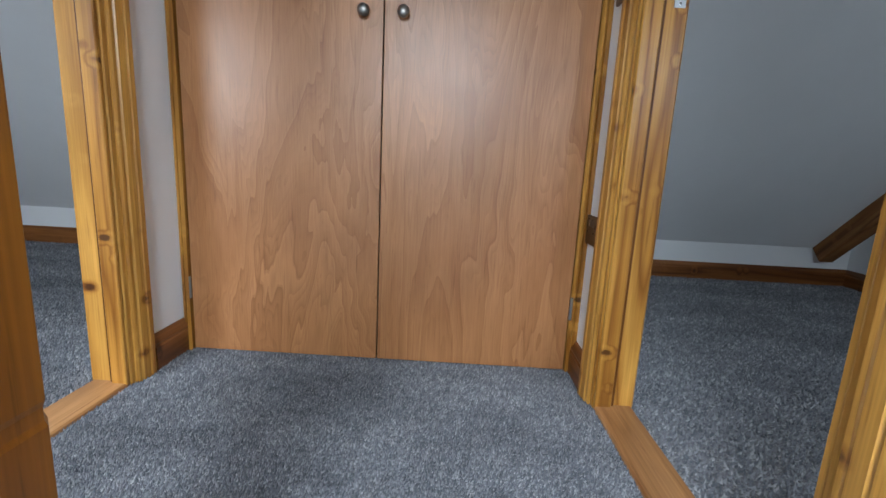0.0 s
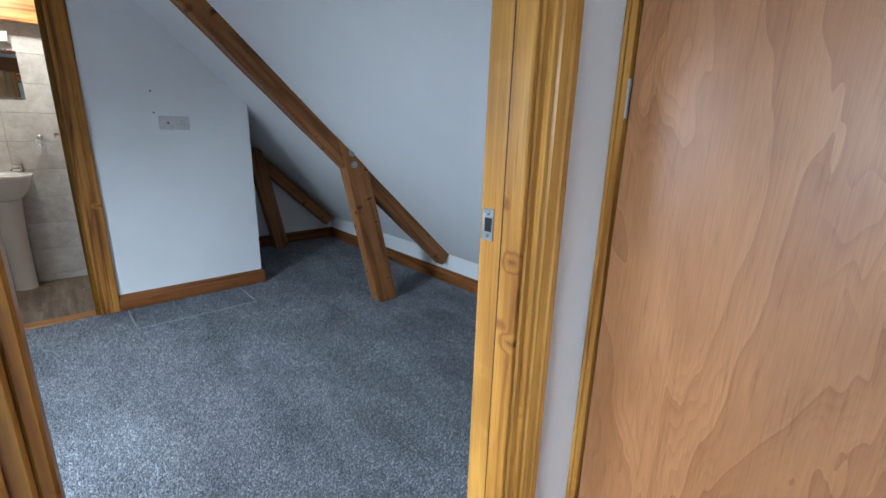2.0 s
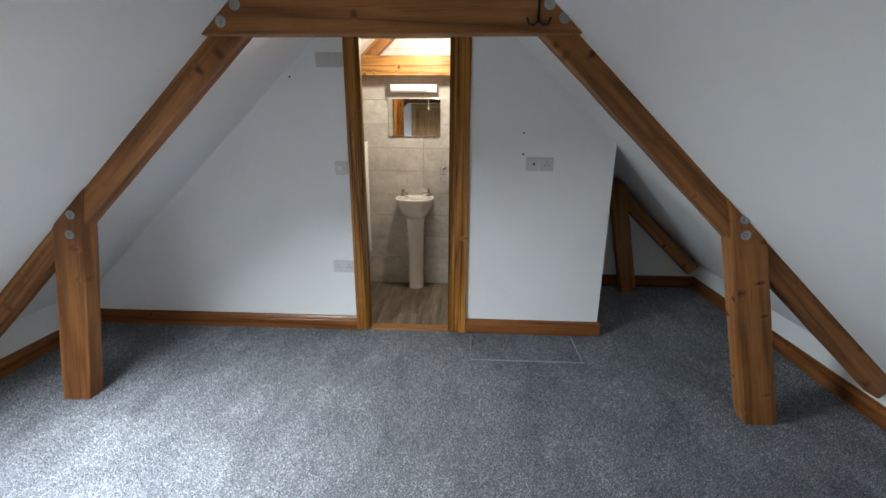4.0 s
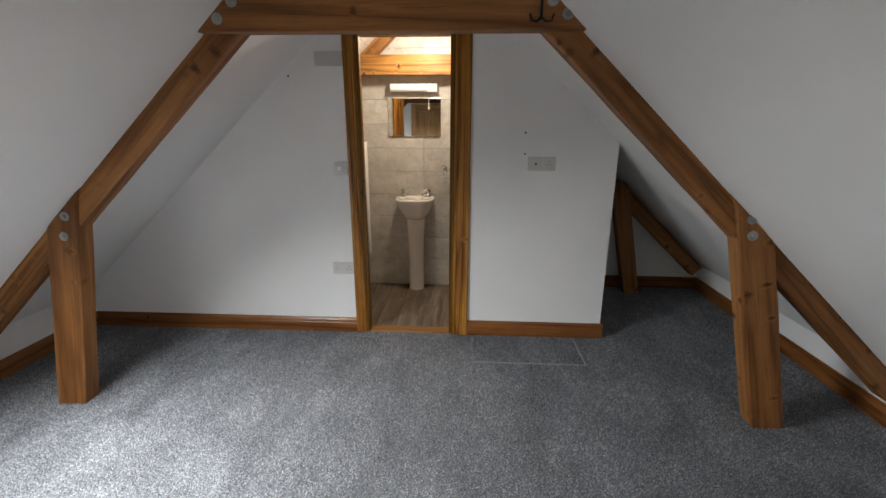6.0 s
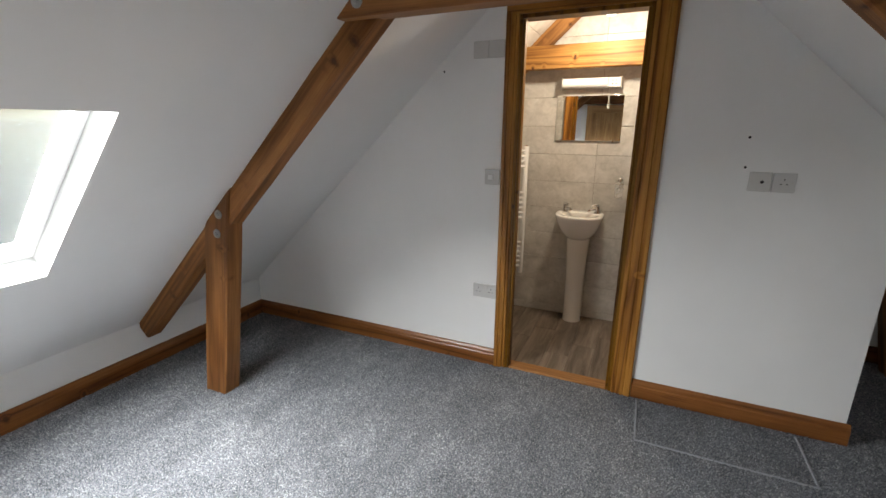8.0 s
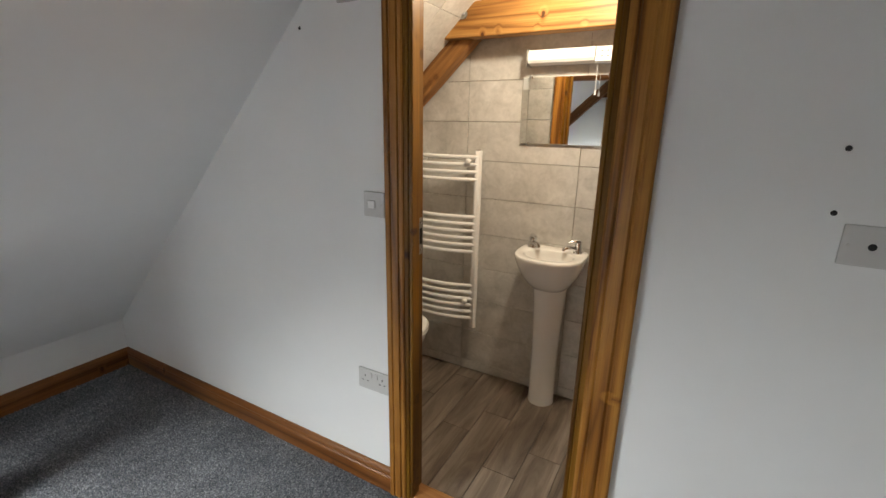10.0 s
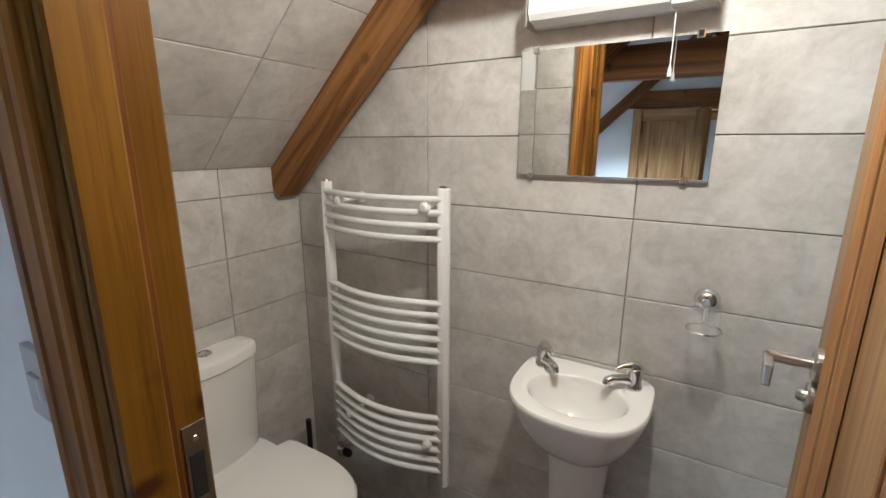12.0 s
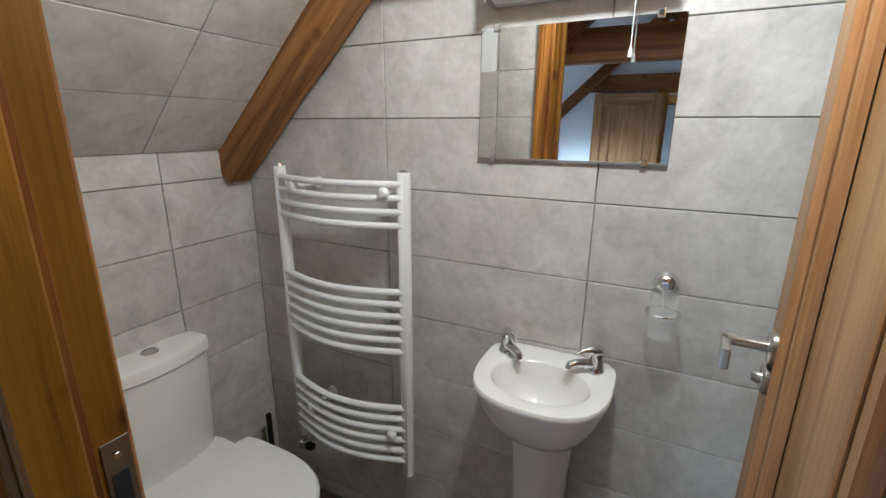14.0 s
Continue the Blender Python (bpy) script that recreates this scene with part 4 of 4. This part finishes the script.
ped = [[(BATH_X + 0.080 + rx * math.cos(2 * math.pi * i / 32), BY + ry * math.sin(2 * math.pi * i / 32), z) for i in range(32)] for z, rx, ry in ((0, 0.072, 0.069), (0.02, 0.070, 0.067), (0.3, 0.066, 0.067), (0.55, 0.075, 0.077), (0.68, 0.088, 0.086))]
part("pedestal", loft(ped), CERAMIC, basin, "", None, True)


def tap(y, turn_in):
    t = thing("basin_tap", (BATH_X + 0.055, y, BZ), "chrome lever pillar tap on the basin", "tap", "basin taps")
    m = Matrix.Translation((BATH_X + 0.062, y, BZ)) @ pose(0, 0, 0, 0, 0, turn_in)
    part("body", lathe([(0.022, 0), (0.0225, 0.006), (0.020, 0.010), (0.0185, 0.018), (0.0175, 0.036), (0.0185, 0.044), (0.0175, 0.052), (0.010, 0.058), (0, 0.059)], 22), CHROME, t, "", m, True)
    part("spout", tube([(0.004, 0, 0.020), (0.030, 0, 0.026), (0.056, 0, 0.028), (0.069, 0, 0.025), (0.073, 0, 0.015)], [0.013, 0.012, 0.0105, 0.0105, 0.0095], 14), CHROME, t, "", m, True)
    part("lever", tube([(-0.014, 0, 0.050), (-0.004, 0, 0.057), (0.014, 0, 0.061), (0.034, 0, 0.060), (0.050, 0, 0.054)], [0.010, 0.0140, 0.0115, 0.008, 0.005], 12), CHROME, t, "", m, True)


tap(0.333, 42)
tap(0.562, -52)

# toilet against the knee wall
wc = thing("toilet", (-4.16, -0.45, 0), "white close-coupled ceramic toilet, lid down", "toilet")
TX = -4.145


def super_ring(cx, cy, rx, ry, z, p=4.0, n=40):
    out = []
    for i in range(n):
        a = 2 * math.pi * i / n
        ca, sa = math.cos(a), math.sin(a)
        r = (abs(ca) ** p + abs(sa) ** p) ** (-1 / p)
        out.append((cx + rx * ca * r, cy + ry * sa * r, z))
    return out


def tank_ring(half, back, side, bow, z, n=48):
    """A cistern's outline: flat against the wall, bowed in front."""
    out = []
    for x, y, _ in super_ring(0, 0, half, (side - back) / 2, z, 7.0, n):
        k = (y / (side - back) + 0.5) * max(0.0, 1 - (x / half) ** 2)
        out.append((TX + x, (side + back) / 2 + y + bow * k, z))
    return out


WALL_Y = BATH_S + 0.002
part("cistern", loft([tank_ring(0.148, WALL_Y, -0.602, 0.022, 0.40), tank_ring(0.152, WALL_Y, -0.597, 0.026, 0.44), tank_ring(0.154, WALL_Y, -0.572, 0.030, 0.752)]), CERAMIC, wc, "", None, True)
lid = part("cistern_lid", loft([tank_ring(h, WALL_Y, f, 0.032, z) for h, f, z in ((0.155, -0.570, 0.755), (0.158, -0.565, 0.760), (0.158, -0.565, 0.786), (0.155, -0.569, 0.794), (0.148, -0.578, 0.798), (0.10, -0.61, 0.799))]), CERAMIC, wc, "", None, True)
part("flush_button", lathe([(0, 0.005), (0.012, 0.006), (0.0125, 0.003), (0.014, 0.003), (0.0145, 0.007), (0.021, 0.006), (0.024, 0)], 24), CHROME, lid, "chrome dual flush button", Matrix.Translation((TX, -0.618, 0.798)), True)


def seat_ring(k, z, n=48):
    """The seat's outline: square at the hinge, round in front."""
    out = []
    for i in range(n):
        a = 2 * math.pi * i / n
        ca, sa = math.cos(a), math.sin(a)
        p = 2.3 if sa > 0 else 11.0
        r = (abs(ca) ** p + abs(sa) ** p) ** (-1 / p)
        out.append((TX + k * 0.182 * ca * r, -0.330 + k * (0.250 if sa > 0 else 0.155) * sa * r, z))
    return out


part("bowl", loft([seat_ring(0.55, 0.0), seat_ring(0.53, 0.06), seat_ring(0.56, 0.2), seat_ring(0.8, 0.31), seat_ring(0.96, 0.365), seat_ring(0.97, 0.395)]), CERAMIC, wc, "", None, True)
part("shelf", loft([super_ring(TX, -0.56, 0.12, 0.095, 0.0), super_ring(TX, -0.56, 0.13, 0.095, 0.3), super_ring(TX, -0.565, 0.162, 0.092, 0.38), super_ring(TX, -0.565, 0.162, 0.092, 0.402)]), CERAMIC, wc, "", None, True)
part("seat", loft([seat_ring(1.0, 0.398), seat_ring(1.015, 0.403), seat_ring(1.015, 0.412), seat_ring(1.0, 0.416)]), CERAMIC, wc, "", None, True)
part("lid", loft([seat_ring(1.005, 0.419), seat_ring(1.02, 0.423), seat_ring(1.02, 0.433), seat_ring(0.99, 0.440), seat_ring(0.8, 0.444), seat_ring(0.3, 0.446)]), CERAMIC, wc, "", None, True)
brush = thing("toilet_brush", (-4.50, -0.585, 0), "black toilet brush standing in the corner", "toilet brush")
part("handle", tube([(-4.50, -0.585, 0.10), (-4.50, -0.585, 0.37)], 0.011, 12), BLACK, brush, "", None, True)
part("holder", lathe([(0.045, 0), (0.047, 0.01), (0.043, 0.10), (0.035, 0.115), (0, 0.116)], 20), BLACK, brush, "", Matrix.Translation((-4.50, -0.585, 0)), True)

# mirror, shaver light, tumbler holder
mir = thing("mirror", (BATH_X, 0.434, 1.51), "frameless rectangular wall mirror held by chrome clips", "mirror")
MY0, MY1, MZ0, MZ1 = 0.211, 0.662, 1.357, 1.666
part("glass", box(BATH_X + 0.002, BATH_X + 0.006, MY0, MY1, MZ0, MZ1, bevel=0.0008), MIRROR, mir)
part("rim", box(BATH_X + 0.001, BATH_X + 0.0095, MY0, MY1, MZ0 - 0.004, MZ0 + 0.001), STEEL, mir)
for y, z in ((MY0 + 0.04, MZ1), (MY1 - 0.05, MZ1), (MY0 + 0.04, MZ0), (MY1 - 0.05, MZ0)):
    part("clip", box(BATH_X + 0.001, BATH_X + 0.012, y - 0.008, y + 0.008, z - 0.009, z + 0.009, bevel=0.003), CHROME, mir, "chrome mirror clip")
sl = thing("shaver_light", (BATH_X, 0.44, 1.74), "white strip shaver light over the mirror with a pull cord", "wall light")
part("housing", box(BATH_X + 0.001, BATH_X + 0.03, 0.245, 0.635, 1.712, 1.778, bevel=0.003), ENAMEL, sl)
bm = bmesh.new()
add_prism(bm, [(0.03, -0.002), (0.07, -0.008), (0.078, -0.02), (0.078, -0.05), (0.068, -0.064), (0.03, -0.066)], 0, 0.30)
part("diffuser", bm, DIFFUSER, sl, "opal white diffuser", axis_frame((BATH_X, 0.25, 1.712), (BATH_X, 0.55, 1.712), (1, 0, 0)))
sb = part("shaver_socket", box(BATH_X + 0.03, BATH_X + 0.072, 0.552, 0.632, 1.714, 1.776, bevel=0.004), PLASTIC, sl)
for dy in (-0.012, 0.012):
    for dz in (-0.009, 0.012):
        part("socket_hole", box(BATH_X + 0.0715, BATH_X + 0.0728, 0.592 + dy - 0.004, 0.592 + dy + 0.004, 1.745 + dz - 0.002, 1.745 + dz + 0.002), DARK, sb)
for y in (0.245, 0.636):
    part("end_plate", box(BATH_X + 0.002, BATH_X + 0.08, y - 0.003, y + 0.003, 1.706, 1.782, bevel=0.001), STEEL, sl)
cord = part("pull_cord", tube([(BATH_X + 0.05, 0.562, 1.713), (BATH_X + 0.05, 0.562, 1.600)], 0.0013, 8), ENAMEL, sl)
part("cord_end", lathe([(0.0015, 0.022), (0.004, 0.014), (0.0048, 0), (0, -0.001)], 12), PLASTIC, cord, "", Matrix.Translation((BATH_X + 0.05, 0.562, 1.578)), True)

th = thing("tumbler_holder", (BATH_X, 0.69, 1.07), "chrome wall holder with a clear tumbler", "tumbler holder")
HY, HZ = 0.693, 1.084
part("rose", lathe([(0, 0.030), (0.006, 0.030), (0.008, 0.026), (0.014, 0.025), (0.021, 0.019), (0.027, 0.008), (0.0275, 0)], 28), CHROME, th, "", on_wall(BATH_X, HY, HZ, E), True)
part("arm", tube([(BATH_X + 0.018, HY, HZ - 0.004), (BATH_X + 0.024, HY, HZ - 0.030), (BATH_X + 0.027, HY, HZ - 0.052)], 0.005), CHROME, th, "", None, True)
part("ring", tube([(BATH_X + 0.062 + 0.035 * math.cos(a), HY + 0.035 * math.sin(a), HZ - 0.053) for a in [2 * math.pi * i / 28 for i in range(29)]], 0.0025, 8), CHROME, th, "", None, True)
tum = thing("tumbler", (BATH_X + 0.062, HY, HZ - 0.114), "clear glass tumbler in its ring", "tumbler")
part("cup", lathe([(0, 0), (0.0265, 0), (0.0280, 0.002), (0.0300, 0.108), (0.0292, 0.1092), (0.0284, 0.108), (0.0262, 0.006), (0, 0.005)], 36), TUMBLER, tum, "", Matrix.Translation((BATH_X + 0.062, HY, HZ - 0.114)), True)

# ceiling spotlight of the shower room, lit
SPOT = (-4.05, 0.575, 2.055)
spot = thing("spotlight", SPOT, "small black ceiling spotlight, switched on", "spotlight")
part("stem", tube([(SPOT[0], SPOT[1], 2.50), (SPOT[0], SPOT[1], 2.10)], 0.007), BLACK, spot)
part("can", lathe([(0.012, 0.080), (0.026, 0.066), (0.030, 0.0), (0.027, 0.0), (0.024, 0.05), (0, 0.052)], 24), BLACK, spot, "", Matrix.Translation(SPOT), True)
bulb = bpy.data.lights.new("spotlight_bulb", "POINT")
bulb.energy, bulb.color, bulb.shadow_soft_size = 26, (1.0, 0.885, 0.73), 0.045
new("spotlight_bulb", bulb).location = (SPOT[0], SPOT[1], SPOT[2] - 0.02)

# ---- wall and floor tiles, piece by piece ----
TILE_MESH = {}


def tile_mesh(w, h, d, mat):
    """A slightly pillowed tile, centred, its face towards +z."""
    key = (round(w, 3), round(h, 3), d, mat.name)
    if key not in TILE_MESH:
        bm = bmesh.new()
        e = 0.0015
        lo = [bm.verts.new((sx * w / 2, sy * h / 2, 0)) for sx, sy in ((-1, -1), (1, -1), (1, 1), (-1, 1))]
        mi = [bm.verts.new((sx * w / 2, sy * h / 2, d - e)) for sx, sy in ((-1, -1), (1, -1), (1, 1), (-1, 1))]
        hi = [bm.verts.new((sx * (w / 2 - e), sy * (h / 2 - e), d)) for sx, sy in ((-1, -1), (1, -1), (1, 1), (-1, 1))]
        bm.faces.new(hi)
        for a, b in ((lo, mi), (mi, hi)):
            for i in range(4):
                j = (i + 1) % 4
                bm.faces.new((a[i], a[j], b[j], b[i]))
        TILE_MESH[key] = link_mesh("tile", bm, mat)
    return TILE_MESH[key]


def lay(parent, origin, u, v, us, vs, mat, name="tile", d=0.008, gap=0.0024, keep=None):
    """Tiles between the joints us along u and vs along v, on a plane through origin."""
    u, v = Vector(u), Vector(v)
    n = u.cross(v)
    turn = Matrix((u, v, n)).transposed().to_4x4()
    for u0, u1 in zip(us, us[1:]):
        for v0, v1 in zip(vs, vs[1:]):
            c = Vector(origin) + u * (u0 + u1) / 2 + v * (v0 + v1) / 2
            if keep and not keep(c):
                continue
            tilt = pose(0, 0, 0, random.uniform(-0.12, 0.12), random.uniform(-0.12, 0.12), 0)
            part(name, tile_mesh(u1 - u0 - gap, v1 - v0 - gap, d, mat), mat, parent, "", Matrix.Translation(c) @ turn @ tilt)


rows = [0.0] + [0.057 + 0.2 * i for i in range(0, 13)]
back_wall = thing("wall_tiling_back", (BATH_X, 0.3, 0), "large grey stone-effect wall tiles in straight courses", "wall tiles", kind="structure")
lay(back_wall, (BATH_X - 0.008, 0, 0), (0, 1, 0), (0, 0, 1), [-0.661, -0.083, 0.515, 1.115, 1.73], rows, TILE,
    keep=lambda c: c.z < roof_z(c.y) + 0.12)
side_wall = thing("wall_tiling_side", (-4.1, BATH_S, 0), "large grey stone-effect tiles on the knee wall", "wall tiles", kind="structure")
lay(side_wall, (0, BATH_S - 0.008, 0), (-1, 0, 0), (0, 0, 1), [3.687, 4.284, 4.601], [0.0] + [0.067 + 0.2 * i for i in range(7)] + [1.368], TILE)
slope_wall = thing("slope_tiling", (-4.1, BATH_S, 1.36), "large grey stone-effect tiles on the sloping ceiling", "wall tiles", kind="structure")
c, s = math.cos(SLOPE), math.sin(SLOPE)
lay(slope_wall, (0, BATH_S, roof_z(BATH_S) - 0.047), (-1, 0, 0), (0, c, s), [3.687, 4.24, 4.599], [0.0, 0.215, 0.42, 0.62, 0.82, 1.02, 1.22, 1.42, 1.62], TILE)
front_wall = thing("wall_tiling_front", (END_X - END_T, -0.3, 0), "large grey stone-effect tiles beside the doorway", "wall tiles", kind="structure")
lay(front_wall, (END_X - END_T, 0, 0), (0, -1, 0), (0, 0, 1), [-0.118, 0.063, 0.655], [0.0] + [0.08 + 0.2 * i for i in range(12)], TILE,
    keep=lambda c: c.z < roof_z(c.y) - 0.02)

floor_tiles = thing("floor_tiling", (-4.1, 0.4, 0), "brown-grey wood-look plank tiles laid in broken bond", "floor tiles", kind="structure")
turn = Matrix(((0, 0, -1), (1, 0, 0), (0, 1, 0))).to_4x4()
k = 0
y = -0.675
while y < 1.72:
    x = END_X - END_T + 0.02 + (0.0, 0.36, 0.18)[k % 3]
    while x > BATH_X:
        x1 = max(x - 0.6, BATH_X + 0.002)
        xa = min(x, END_X - END_T - 0.002)
        if xa - x1 > 0.04:
            L, w = xa - x1 - 0.003, 0.147
            key = ("plank", round(L, 3))
            if key not in TILE_MESH:
                TILE_MESH[key] = link_mesh("plank", box(-w / 2, w / 2, -0.004, 0.004, -L / 2, L / 2, bevel=0.0012), PLANK)
            part("plank", TILE_MESH[key], PLANK, floor_tiles, "", axis_frame(((xa + x1) / 2, y + 0.075, -0.004), ((xa + x1) / 2 - 1, y + 0.075, -0.004), (0, 1, 0)))
        x -= 0.6
    y += 0.15
    k += 1

# ---- carpet pile: short twisted tufts over the whole carpet ----
rng = np.random.default_rng(7)


def pile(x0, x1, y0, y1, step, tall):
    """Tufts on a jittered grid, each a leaning three-sided spike."""
    gx, gy = np.meshgrid(np.arange(x0, x1, step), np.arange(y0, y1, step))
    n = gx.size
    px = gx.ravel() + rng.uniform(-0.5, 0.5, n) * step
    py = gy.ravel() + rng.uniform(-0.5, 0.5, n) * step
    turn = rng.uniform(0, 2 * math.pi, n)
    lean = rng.uniform(0.2, 0.9, n) * tall
    way = rng.normal(0.6, 1.1, n)
    r = step * rng.uniform(0.40, 0.62, n)
    base = [np.stack((px + r * np.cos(turn + k * 2.094), py + r * np.sin(turn + k * 2.094), np.full(n, -0.001)), 1) for k in range(3)]
    tip = np.stack((px + lean * np.cos(way), py + lean * np.sin(way), tall * rng.uniform(0.6, 1.1, n)), 1)
    verts = np.stack((*base, tip), 1).reshape(-1, 3)
    i = np.arange(n)[:, None, None] * 4
    faces = (i + np.array([[0, 1, 3], [1, 2, 3], [2, 0, 3]])).reshape(-1, 3)
    return verts, faces


floor_ob = bpy.data.objects["floor"]
for area_of in ((LOBBY_L, LOBBY_R, 0.73, 1.522, 0.0055, 0.009), (LOBBY_L, -0.11, 0.41, 0.73, 0.007, 0.009), (END_X + 0.012, LOBBY_L - WALL - 0.005, KNEE_L + 0.012, KNEE_R - 0.012, 0.0078, 0.010),
                (RECESS_X + 0.012, END_X + 0.012, 1.86, KNEE_R - 0.012, 0.010, 0.010), (LOBBY_R + WALL, FAR_X - 0.012, 0.7, KNEE_R - 0.012, 0.0095, 0.010)):
    verts, faces = pile(*area_of)
    me = bpy.data.meshes.new("carpet_pile")
    me.vertices.add(len(verts))
    me.vertices.foreach_set("co", verts.ravel())
    me.loops.add(faces.size)
    me.loops.foreach_set("vertex_index", faces.ravel().astype(np.int32))
    me.polygons.add(len(faces))
    me.polygons.foreach_set("loop_start", np.arange(0, faces.size, 3, dtype=np.int32))
    me.polygons.foreach_set("loop_total", np.full(len(faces), 3, dtype=np.int32))
    me.update(calc_edges=True)
    me.materials.append(PILE)
    tagged(part("carpet_pile", me, PILE, floor_ob), "", "", "", "stuff")
